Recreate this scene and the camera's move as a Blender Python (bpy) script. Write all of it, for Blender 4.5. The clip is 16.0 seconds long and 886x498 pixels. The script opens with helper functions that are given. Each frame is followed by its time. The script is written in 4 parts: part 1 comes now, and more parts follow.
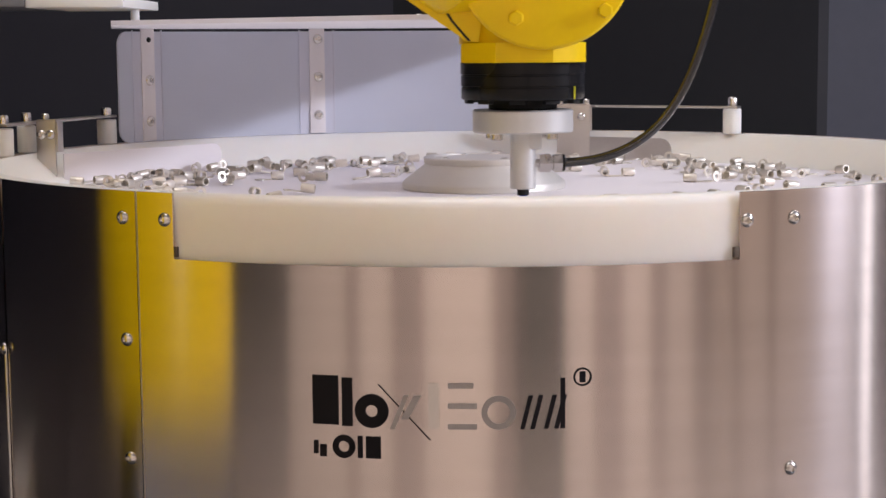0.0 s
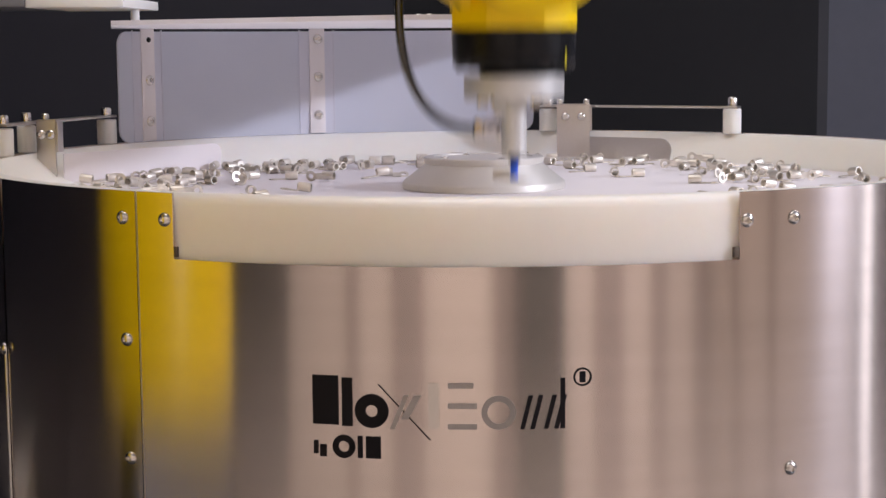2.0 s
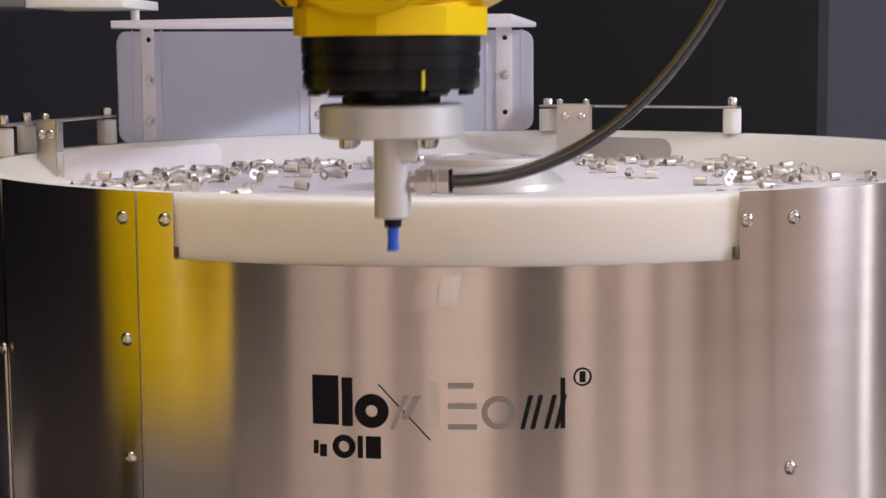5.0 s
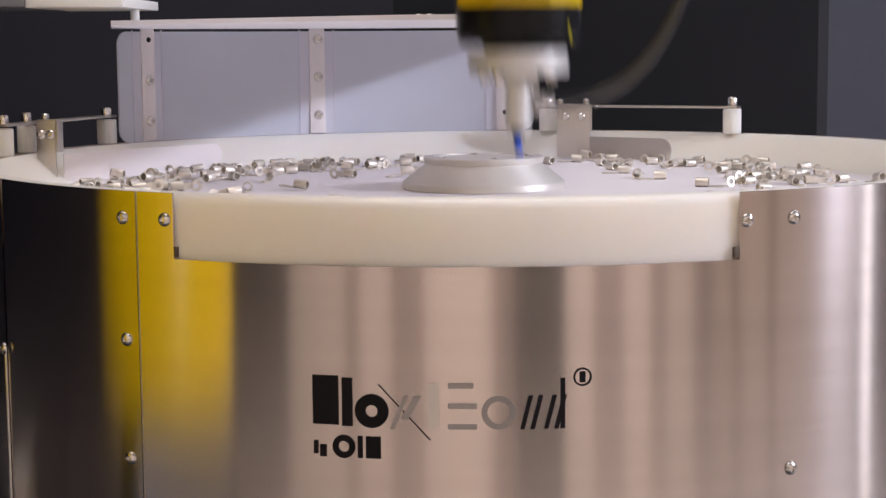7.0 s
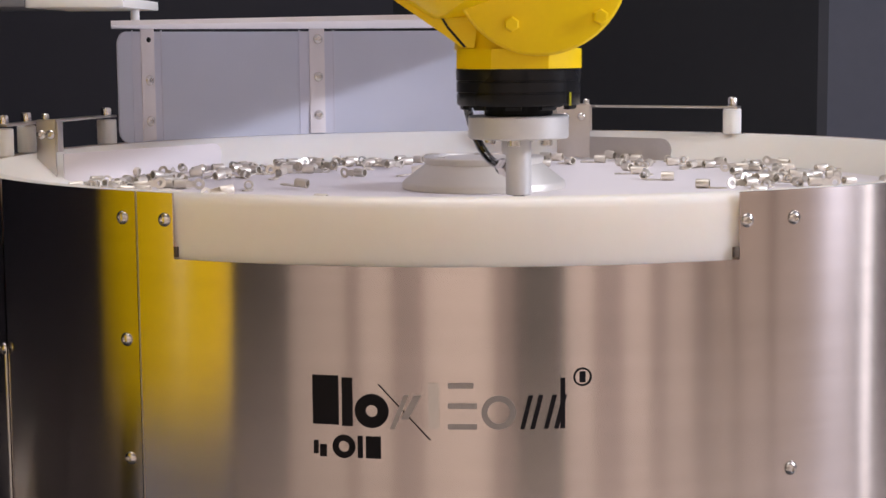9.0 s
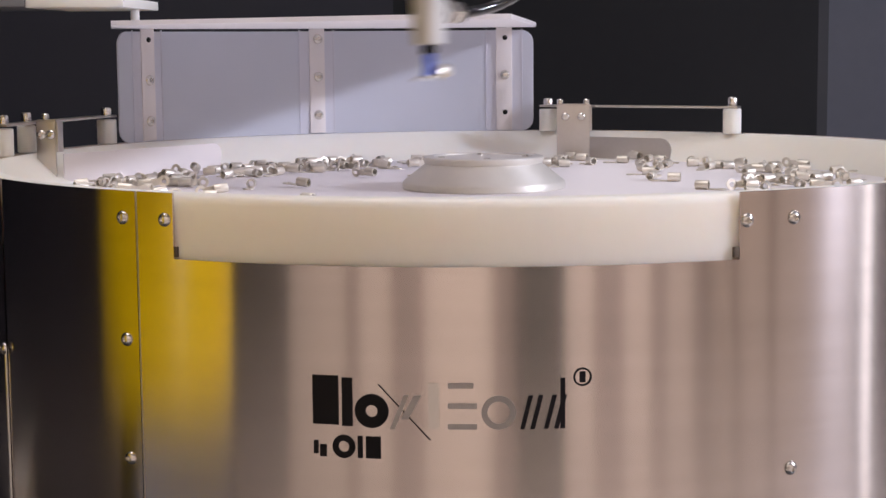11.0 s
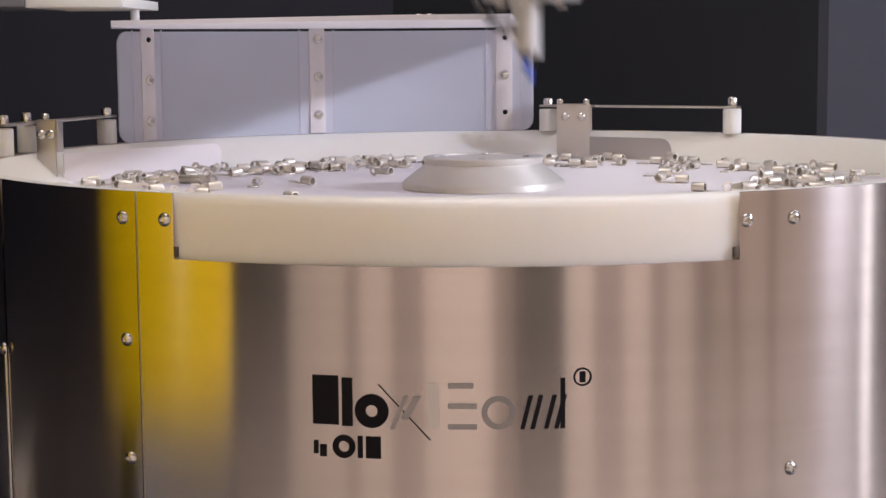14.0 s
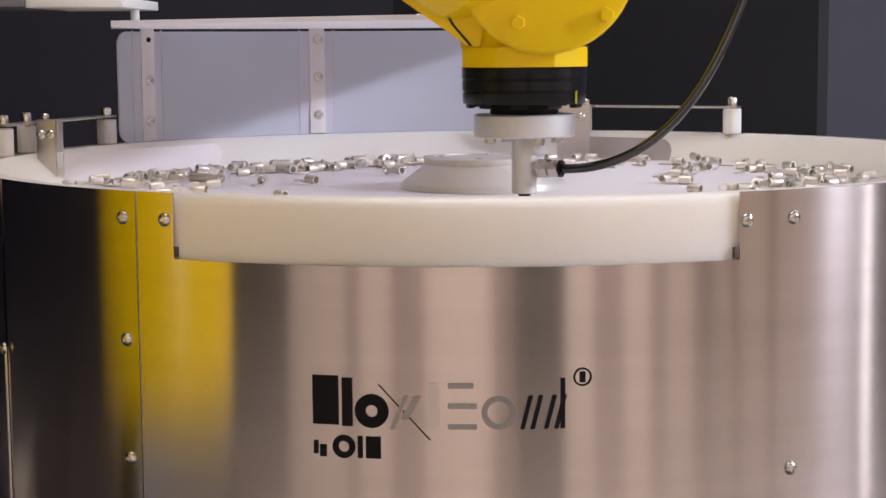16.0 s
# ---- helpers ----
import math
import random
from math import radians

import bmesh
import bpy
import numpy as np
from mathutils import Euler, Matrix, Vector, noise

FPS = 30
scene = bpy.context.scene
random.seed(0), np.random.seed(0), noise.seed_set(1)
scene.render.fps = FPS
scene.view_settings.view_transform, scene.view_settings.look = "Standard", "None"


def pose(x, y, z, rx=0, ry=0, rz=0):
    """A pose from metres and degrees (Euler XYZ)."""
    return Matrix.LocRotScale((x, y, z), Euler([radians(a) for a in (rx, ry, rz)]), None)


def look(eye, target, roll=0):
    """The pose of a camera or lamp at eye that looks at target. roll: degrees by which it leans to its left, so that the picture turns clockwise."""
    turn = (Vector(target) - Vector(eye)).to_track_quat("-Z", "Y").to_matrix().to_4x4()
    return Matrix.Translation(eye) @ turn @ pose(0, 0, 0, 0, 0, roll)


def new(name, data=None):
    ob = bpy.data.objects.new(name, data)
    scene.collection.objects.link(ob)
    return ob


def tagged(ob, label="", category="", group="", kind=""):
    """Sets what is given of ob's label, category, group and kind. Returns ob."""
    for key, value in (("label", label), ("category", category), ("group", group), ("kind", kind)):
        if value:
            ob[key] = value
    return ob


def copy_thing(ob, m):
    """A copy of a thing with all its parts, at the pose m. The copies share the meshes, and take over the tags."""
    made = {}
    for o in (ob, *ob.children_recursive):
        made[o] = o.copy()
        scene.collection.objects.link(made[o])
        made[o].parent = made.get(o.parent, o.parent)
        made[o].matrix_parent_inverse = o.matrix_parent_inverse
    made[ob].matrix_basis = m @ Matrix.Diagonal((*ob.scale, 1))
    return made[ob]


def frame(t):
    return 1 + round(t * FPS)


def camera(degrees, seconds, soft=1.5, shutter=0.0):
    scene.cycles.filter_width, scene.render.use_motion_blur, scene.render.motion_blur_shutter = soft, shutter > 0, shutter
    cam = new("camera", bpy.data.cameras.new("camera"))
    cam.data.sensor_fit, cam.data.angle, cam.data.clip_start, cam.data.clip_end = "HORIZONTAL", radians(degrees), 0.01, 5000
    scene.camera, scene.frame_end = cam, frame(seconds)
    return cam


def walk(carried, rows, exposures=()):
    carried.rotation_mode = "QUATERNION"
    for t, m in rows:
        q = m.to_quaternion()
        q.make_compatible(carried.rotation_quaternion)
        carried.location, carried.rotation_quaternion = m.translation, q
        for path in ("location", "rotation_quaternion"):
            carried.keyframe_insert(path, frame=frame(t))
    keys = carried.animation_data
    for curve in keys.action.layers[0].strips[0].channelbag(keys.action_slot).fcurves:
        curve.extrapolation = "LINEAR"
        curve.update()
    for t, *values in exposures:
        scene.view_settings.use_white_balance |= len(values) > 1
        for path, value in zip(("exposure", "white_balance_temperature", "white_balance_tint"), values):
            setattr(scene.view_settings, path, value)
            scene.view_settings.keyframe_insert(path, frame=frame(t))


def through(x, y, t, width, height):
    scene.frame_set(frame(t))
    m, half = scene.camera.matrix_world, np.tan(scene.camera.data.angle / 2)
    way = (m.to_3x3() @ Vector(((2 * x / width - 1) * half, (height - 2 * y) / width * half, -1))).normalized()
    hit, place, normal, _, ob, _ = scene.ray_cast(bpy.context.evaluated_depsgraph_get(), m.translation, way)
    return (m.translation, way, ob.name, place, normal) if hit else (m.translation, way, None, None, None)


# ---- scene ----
Z0 = 1.05          # height of the bowl's rim
DISC = Z0 - 0.027  # height of the rotating disc
EYE = Vector((-0.0004, -1.373, Z0 + 0.0868))
PITCH, YAW = 0.1188, -0.0241
AIM = Vector((math.sin(YAW) * math.cos(PITCH), math.cos(YAW) * math.cos(PITCH), -math.sin(PITCH)))

# ---- camera: stands still ----
cam = camera(29.28, 16.0, soft=1.5, shutter=0.42)
walk(cam, [(0, look(EYE, EYE + AIM, -0.487)), (16, look(EYE, EYE + AIM, -0.487))])

# ---- world and lamps ----
world = bpy.data.worlds.new("world")
world.use_nodes = True
world.node_tree.nodes["Background"].inputs[0].default_value = (0.75, 0.78, 0.9, 1)
world.node_tree.nodes["Background"].inputs[1].default_value = 0.05
scene.world = world
scene.view_settings.exposure = 0.0


def area(name, place, target, w, h, watts, colour):
    lamp = bpy.data.lights.new(name, "AREA")
    lamp.shape, lamp.size, lamp.size_y, lamp.energy, lamp.color = "RECTANGLE", w, h, watts, colour
    ob = new(name, lamp)
    ob.matrix_world = look(place, target)
    return ob


# added fill from the right, no such lamp is known here
area("side_fill_lamp", (3.35, -0.50, 2.38), (0, 0, 1.1), 0.30, 0.8, 25, (0.90, 0.91, 1.0))
# unseen upright source, set for the pale band at the drum's right edge
area("drum_band_lamp", (3.45, -0.55, 0.85), (0, -0.55, 0.85), 0.13, 1.7, 1.5, (0.93, 0.92, 1.0))
area("key_lamp", (3.38, -0.85, 2.28), (0, 0.1, 1.1), 0.18, 0.18, 84, (0.76, 0.79, 1.0))
# added overhead fill for ring and disc, no fixture is known
area("overhead_fill", (-0.25, -0.25, 2.72), (-0.2, -0.2, 1.0), 1.2, 1.2, 17.5, (1.0, 0.94, 0.97))
# added light on the wall behind the camera, to brighten its reflection
area("rear_wall_fill", (0.2, -2.0, 2.72), (0.2, -3.3, 1.6), 5.0, 0.4, 124, (1.0, 0.90, 0.85))


# ---- materials ----
def material(name, colour, rough=0.5, metal=0.0, grain=200.0, vary=0.06, bump=0.05, big=8.0, aniso=0.0, coat=0.0, stretch=None, island=0.0):
    """Principled surface with variation at two scales and a fine relief."""
    m = bpy.data.materials.new(name)
    m.use_nodes = True
    n, l = m.node_tree.nodes, m.node_tree.links
    b = n["Principled BSDF"]
    tc = n.new("ShaderNodeTexCoord")
    src = tc.outputs["Object"]
    if stretch:
        mp = n.new("ShaderNodeMapping")
        mp.inputs["Scale"].default_value = stretch
        l.new(src, mp.inputs["Vector"])
        src = mp.outputs["Vector"]
    fine, wide = n.new("ShaderNodeTexNoise"), n.new("ShaderNodeTexNoise")
    for node, s in ((fine, grain), (wide, big)):
        node.inputs["Scale"].default_value = s
        node.inputs["Detail"].default_value = 4
        l.new(src, node.inputs["Vector"])
    mix = n.new("ShaderNodeMath")
    mix.operation = "MULTIPLY_ADD"
    l.new(fine.outputs["Fac"], mix.inputs[0])
    mix.inputs[1].default_value = 0.5
    l.new(wide.outputs["Fac"], mix.inputs[2])
    ramp = n.new("ShaderNodeMapRange")
    ramp.inputs["From Min"].default_value, ramp.inputs["From Max"].default_value = 0.4, 1.1
    ramp.inputs["To Min"].default_value, ramp.inputs["To Max"].default_value = 1 - vary, 1 + vary
    l.new(mix.outputs[0], ramp.inputs["Value"])
    value = ramp.outputs[0]
    if island:
        info = n.new("ShaderNodeObjectInfo")
        r2 = n.new("ShaderNodeMapRange")
        r2.inputs["To Min"].default_value, r2.inputs["To Max"].default_value = 1 - island, 1 + island
        l.new(info.outputs["Random"], r2.inputs["Value"])
        mul = n.new("ShaderNodeMath")
        mul.operation = "MULTIPLY"
        l.new(value, mul.inputs[0]), l.new(r2.outputs[0], mul.inputs[1])
        value = mul.outputs[0]
    tint = n.new("ShaderNodeVectorMath")
    tint.operation = "SCALE"
    tint.inputs[0].default_value = colour
    l.new(value, tint.inputs["Scale"])
    l.new(tint.outputs[0], b.inputs["Base Color"])
    rr = n.new("ShaderNodeMapRange")
    rr.inputs["From Min"].default_value, rr.inputs["From Max"].default_value = 0.3, 0.7
    rr.inputs["To Min"].default_value, rr.inputs["To Max"].default_value = rough * (0.99 if aniso else 0.85), rough * (1.01 if aniso else 1.15)
    l.new(wide.outputs["Fac"], rr.inputs["Value"])
    l.new(rr.outputs[0], b.inputs["Roughness"])
    b.inputs["Metallic"].default_value = metal
    b.inputs["Coat Weight"].default_value = coat
    if aniso:
        t = n.new("ShaderNodeTangent")
        t.direction_type, t.axis = "RADIAL", "Z"
        l.new(t.outputs[0], b.inputs["Tangent"])
        b.inputs["Anisotropic"].default_value, b.inputs["Anisotropic Rotation"].default_value = aniso, 0.25
    if bump:
        bp = n.new("ShaderNodeBump")
        bp.inputs["Strength"].default_value, bp.inputs["Distance"].default_value = bump, 0.001
        l.new(fine.outputs["Fac"], bp.inputs["Height"])
        l.new(bp.outputs[0], b.inputs["Normal"])
    return m


STEEL = material("brushed_steel", (0.69, 0.61, 0.57), 0.187, 1.0, 60, 0.07, 0.0, 3, aniso=0.943, stretch=(1, 1, 30))
SHEET = material("satin_sheet_steel", (0.58, 0.54, 0.50), 0.38, 1.0, 300, 0.06, 0.03)
SCREW = material("zinc_screw", (0.70, 0.67, 0.63), 0.22, 1.0, 400, 0.08, 0.02)
ALU = material("turned_aluminium", (0.70, 0.67, 0.62), 0.5, 0.45, 90, 0.04, 0.04, 14, aniso=0.5)
TIN = material("tinned_copper", (0.72, 0.67, 0.585), 0.46, 0.75, 500, 0.10, 0.04, 90, island=0.14)
WHITE = material("white_polyethylene", (0.85, 0.81, 0.735), 0.42, 0.0, 120, 0.025, 0.03, 6)
WHITE.node_tree.nodes["Principled BSDF"].inputs["Subsurface Weight"].default_value = 0.6
WHITE.node_tree.nodes["Principled BSDF"].inputs["Subsurface Scale"].default_value = 0.03
WHITE.node_tree.nodes["Principled BSDF"].inputs["Subsurface Radius"].default_value = (1.0, 0.85, 0.7)
BELT = material("white_disc_rubber", (0.82, 0.775, 0.785), 0.55, 0.0, 900, 0.04, 0.12, 7)
YELLOW = material("yellow_paint", (0.85, 0.59, 0.001), 0.36, 0.0, 350, 0.04, 0.05, 10, coat=0.03)
BLACK = material("black_anodised", (0.010, 0.010, 0.011), 0.27, 0.0, 500, 0.12, 0.05)
NECK = material("black_flange", (0.008, 0.008, 0.009), 0.45, 0.0, 500, 0.12, 0.05)
TOOL = material("grey_tool_aluminium", (0.66, 0.65, 0.63), 0.40, 0.4, 250, 0.05, 0.05)
CHROME = material("nickel_fitting", (0.74, 0.70, 0.66), 0.16, 1.0, 300, 0.05, 0.02)
HOSE = material("black_hose", (0.010, 0.010, 0.012), 0.09, 0.0, 300, 0.10, 0.0, coat=1.0)
LIME = material("lime_mark", (0.70, 0.68, 0.02), 0.5)
BLUE = material("blue_rubber", (0.02, 0.10, 0.62), 0.45, 0.0, 400, 0.06, 0.05)
INK = material("black_ink", (0.006, 0.005, 0.007), 0.7, 0.0, 300, 0.1, 0.02)
ETCH = material("etched_grey", (0.36, 0.34, 0.33), 0.40, 0.9, 300, 0.08, 0.03)
PALE = material("polished_pale", (0.70, 0.67, 0.64), 0.22, 1.0, 300, 0.06, 0.02)
DARKWALL = material("dark_wall", (0.0105, 0.0105, 0.0118), 0.7, 0.0, 30, 0.15, 0.05, 1.2)
NAVYWALL = material("navy_black_wall", (0.0125, 0.0130, 0.0205), 0.7, 0.0, 30, 0.15, 0.05, 1.2)
WESTWALL = material("blackish_wall", (0.003, 0.003, 0.009), 0.8, 0.0, 30, 0.15, 0.05, 1.2)
MIDGREY = material("dark_grey_edge", (0.020, 0.021, 0.026), 0.7, 0.0, 30, 0.1, 0.05, 1.2)
GREYWALL = material("grey_panel", (0.066, 0.070, 0.090), 0.7, 0.0, 30, 0.1, 0.05, 1.2)
BEIGE = material("beige_wall", (0.55, 0.48, 0.42), 0.8, 0.0, 30, 0.06, 0.05, 1.5)
BANDGREY = material("reflected_band_grey", (0.034, 0.034, 0.028), 0.6, 0.0, 30, 0.1, 0.05, 1.5)
BROWN = material("brown_panel", (0.27, 0.22, 0.195), 0.6, 0.0, 30, 0.1, 0.05, 1.5)
EASTWALL = material("grey_lilac_wall", (0.31, 0.285, 0.29), 0.8, 0.0, 30, 0.06, 0.05, 1.5)
CEILING = material("ceiling_paint", (0.30, 0.29, 0.285), 0.9, 0.0, 30, 0.05, 0.05, 1.5)
FLOOR = material("grey_floor", (0.50, 0.45, 0.41), 0.6, 0.0, 40, 0.15, 0.05, 2)
CLIP = material("bronze_clip", (0.16, 0.13, 0.105), 0.45, 0.8, 300, 0.08, 0.03)
TABLETOP = material("dark_tabletop", (0.035, 0.035, 0.040), 0.5, 0.0, 80, 0.1, 0.05, 3)
TABLE = material("machine_table_grey", (0.18, 0.18, 0.19), 0.5, 0.2, 80, 0.1, 0.05, 3)

YELLOW.node_tree.nodes["Principled BSDF"].inputs["Specular IOR Level"].default_value = 0.3
for dark in (BLACK, NECK, INK, DARKWALL):
    dark.node_tree.nodes["Principled BSDF"].inputs["Specular IOR Level"].default_value = 0.22


def frosted(name, colour, through):
    """Frosted plastic sheet: part of the light passes and is scattered."""
    m = bpy.data.materials.new(name)
    m.use_nodes = True
    n, l = m.node_tree.nodes, m.node_tree.links
    b = n["Principled BSDF"]
    tc, tex = n.new("ShaderNodeTexCoord"), n.new("ShaderNodeTexNoise")
    tex.inputs["Scale"].default_value = 9
    l.new(tc.outputs["Object"], tex.inputs["Vector"])
    rng = n.new("ShaderNodeMapRange")
    rng.inputs["To Min"].default_value, rng.inputs["To Max"].default_value = 0.95, 1.05
    l.new(tex.outputs["Fac"], rng.inputs["Value"])
    tint = n.new("ShaderNodeVectorMath")
    tint.operation = "SCALE"
    tint.inputs[0].default_value = colour
    l.new(rng.outputs[0], tint.inputs["Scale"])
    l.new(tint.outputs[0], b.inputs["Base Color"])
    b.inputs["Roughness"].default_value = 0.35
    tr = n.new("ShaderNodeBsdfTranslucent")
    l.new(tint.outputs[0], tr.inputs["Color"])
    mix = n.new("ShaderNodeMixShader")
    mix.inputs[0].default_value = through
    l.new(b.outputs[0], mix.inputs[1]), l.new(tr.outputs[0], mix.inputs[2])
    l.new(mix.outputs[0], n["Material Output"].inputs["Surface"])
    return m


FROST = frosted("frosted_polycarbonate", (0.83, 0.85, 0.93), 0.44)
BACKING = frosted("frosted_backing", (0.84, 0.84, 0.91), 0.36)
MILK = frosted("milky_cover_plastic", (0.90, 0.88, 0.90), 0.60)
STRIP = frosted("milky_plastic_strip", (0.95, 0.905, 0.90), 0.25)


# ---- mesh helpers ----
def part(name, bm, mat, parent=None, label=""):
    """Links a bmesh as one mesh object, under a thing or a part if one is given."""
    me = bpy.data.meshes.new(name)
    bmesh.ops.recalc_face_normals(bm, faces=bm.faces)
    bm.to_mesh(me)
    bm.free()
    me.materials.append(mat)
    me.shade_smooth()
    me.set_sharp_from_angle(angle=radians(32))
    ob = new(name, me)
    if parent:
        ob.parent = parent
    if label:
        ob["label"] = label
    return ob


def box(bm, x0, x1, y0, y1, z0, z1, bevel=0.0, m=None):
    made = bmesh.ops.create_cube(bm, size=1.0)["verts"]
    bmesh.ops.transform(bm, matrix=Matrix.Translation(((x0 + x1) / 2, (y0 + y1) / 2, (z0 + z1) / 2)) @ Matrix.Diagonal((x1 - x0, y1 - y0, z1 - z0, 1)), verts=made)
    if bevel:
        edges = list({e for v in made for e in v.link_edges})
        got = bmesh.ops.bevel(bm, geom=edges, offset=bevel, segments=2, affect="EDGES", profile=0.6)
        made = list({v for f in got["faces"] for v in f.verts} | {v for v in made if v.is_valid})
    if m is not None:
        bmesh.ops.transform(bm, matrix=m, verts=[v for v in made if v.is_valid])
    return bm


def lathe(bm, profile, seg=32, m=None, a0=0.0, a1=360.0):
    """Turns a closed outline of (radius, height) about z; angles from -y towards +x."""
    whole = abs(a1 - a0) > 359.9
    count = seg if whole else seg + 1
    rings = []
    for i in range(count):
        a = radians(a0 + (a1 - a0) * i / seg)
        rings.append([bm.verts.new((r * math.sin(a), -r * math.cos(a), z)) for r, z in profile])
    k = len(profile)
    for i in range(seg):
        p, q = rings[i], rings[(i + 1) % count]
        for j in range(k):
            vs = [p[j], q[j], q[(j + 1) % k], p[(j + 1) % k]]
            if (vs[0].co - vs[1].co).length < 1e-7:
                vs = [vs[0], vs[2], vs[3]]
            elif (vs[2].co - vs[3].co).length < 1e-7:
                vs = [vs[0], vs[1], vs[2]]
            if profile[j][0] < 1e-7 and profile[(j + 1) % k][0] < 1e-7:
                continue
            bm.faces.new(vs)
    if not whole:
        bm.faces.new(rings[0]), bm.faces.new(list(reversed(rings[-1])))
    verts = [v for ring in rings for v in ring]
    if m is not None:
        bmesh.ops.transform(bm, matrix=m, verts=verts)
    bmesh.ops.remove_doubles(bm, verts=verts, dist=1e-6)
    return bm


def rod(bm, r, z0, z1, seg=24, chamfer=0.0006, m=None):
    c = min(chamfer, (z1 - z0) * 0.4, r * 0.4)
    return lathe(bm, [(0, z0), (r - c, z0), (r, z0 + c), (r, z1 - c), (r - c, z1), (0, z1)], seg, m)


def bent_sheet(bm, radius, thick, angles, heights, holes=lambda i, j: False):
    """A sheet rolled to a radius; cells for which holes(i, j) holds are cut out."""
    g = [[bm.verts.new((radius * math.sin(radians(a)), -radius * math.cos(radians(a)), z)) for z in heights] for a in angles]
    faces = []
    for i in range(len(angles) - 1):
        for j in range(len(heights) - 1):
            if not holes(i, j):
                faces.append(bm.faces.new((g[i][j], g[i + 1][j], g[i + 1][j + 1], g[i][j + 1])))
    for v in [v for v in bm.verts if not v.link_faces]:
        bm.verts.remove(v)
    bmesh.ops.recalc_face_normals(bm, faces=faces)
    if faces and faces[0].normal.dot(Vector((faces[0].calc_center_median().x, faces[0].calc_center_median().y, 0))) < 0:
        bmesh.ops.reverse_faces(bm, faces=faces)
    bmesh.ops.solidify(bm, geom=faces, thickness=thick)
    return bm


def spread(a, b, step):
    n = max(1, round(abs(b - a) / step))
    return [a + (b - a) * i / n for i in range(n + 1)]


def on_ring(angle, radius, z, turn=0):
    """Pose on the bowl's ring: local x runs along the ring, y points outward, z up."""
    a = radians(angle)
    return pose(radius * math.sin(a), -radius * math.cos(a), z, 0, 0, angle + 180 + turn)


def slab(bm, points, z0, z1):
    lo, hi = [bm.verts.new((x, y, z0)) for x, y in points], [bm.verts.new((x, y, z1)) for x, y in points]
    bm.faces.new(lo), bm.faces.new(hi)
    for i in range(len(points)):
        j = (i + 1) % len(points)
        bm.faces.new((lo[i], lo[j], hi[j], hi[i]))
    return bm


def socket_screw(bm, r, h, m=None):
    """Cap screw head with a hexagon socket, standing along z."""
    return lathe(bm, [(0, h * 0.45), (r * 0.5, h * 0.45), (r * 0.55, h), (r * 0.85, h), (r, h * 0.85), (r, 0), (0, 0)], 18, m)


def button_screw(bm, r, m=None):
    """Domed screw head with a hexagon socket, standing along z."""
    return lathe(bm, [(0, r * 0.25), (r * 0.42, r * 0.25), (r * 0.46, r * 0.52), (r * 0.75, r * 0.43), (r * 0.95, r * 0.20), (r, 0), (0, 0)], 18, m)


def outward(angle, radius, z):
    """Pose on the drum with z pointing away from its axis."""
    a = radians(angle)
    return Matrix.Translation((radius * math.sin(a), -radius * math.cos(a), z)) @ Vector((math.sin(a), -math.cos(a), 0)).to_track_quat("Z", "Y").to_matrix().to_4x4()


def empty(name, place=(0, 0, 0)):
    ob = new(name)
    ob.location = place
    ob.empty_display_size = 0.05
    return ob


# ---- the room ----
def wall(name, mat, x0, x1, y0, y1, z0, z1, label, category="wall"):
    return tagged(part(name, box(bmesh.new(), x0, x1, y0, y1, z0, z1), mat), label, category, kind="structure")


wall("floor", FLOOR, -4.4, 3.8, -3.5, 2.8, -0.1, 0, "grey workshop floor under the machine", "floor")
wall("ceiling", CEILING, -4.4, 3.8, -3.5, 2.8, 2.9, 3.0, "plain grey workshop ceiling", "ceiling")
wall("wall_north_side", NAVYWALL, -4.4, -0.202, 2.5, 2.7, 0, 2.9, "navy black wall far behind the bowl")
wall("wall_north", DARKWALL, -0.202, 0.757, 2.5, 2.7, 0, 2.9, "near black wall far behind the bowl")
# mid-tone strip added to soften the step from wall to lighter panel
wall("wall_north_blur", MIDGREY, 0.757, 0.780, 2.5, 2.7, 0, 2.9, "dark grey strip standing in for the blurred edge of the lighter panel")
wall("wall_north_panel", GREYWALL, 0.780, 3.8, 2.5, 2.7, 0, 2.9, "lighter grey wall panel beside the dark wall")
wall("wall_west", WESTWALL, -4.4, -4.2, -3.3, 2.498, 0, 2.9, "dark blackish blue side wall")
wall("wall_east_side", BEIGE, 3.6, 3.8, -3.3, -0.802, 0, 2.9, "warm beige side wall by the hall")
wall("wall_east", EASTWALL, 3.6, 3.8, -0.8, 2.478, 0, 2.9, "mid grey side wall")
wall("wall_south", BEIGE, -4.4, 3.8, -3.5, -3.302, 0, 2.9, "warm beige wall behind the camera")
# unseen tall blocks added to give the drum's reflection its dark bands
for x0, x1 in ((-3.98, -2.57), (0.36, 0.84)):
    dark_panel = part("band_panel", box(bmesh.new(), x0, x1, -3.30, -3.12, 0.0, 2.4, 0.01), BANDGREY)
    tagged(dark_panel, "tall dark grey panel, unseen, added for a dark band reflected in the drum", "cabinet", "cabinets along the wall")
# unseen boards added for the softer brown stripes reflected in the steel
for x0, x1 in ((-1.02, -0.66), (0.10, 0.352), (1.25, 1.62), (2.05, 2.30), (2.85, 3.2), (-1.62, -1.45)):
    board = part("stripe_board", box(bmesh.new(), x0, x1, -3.30, -3.26, 0.0, 2.4, 0.005), BROWN)
    tagged(board, "tall brown board, unseen, added for a stripe reflected in the drum", "board", "boards along the wall")
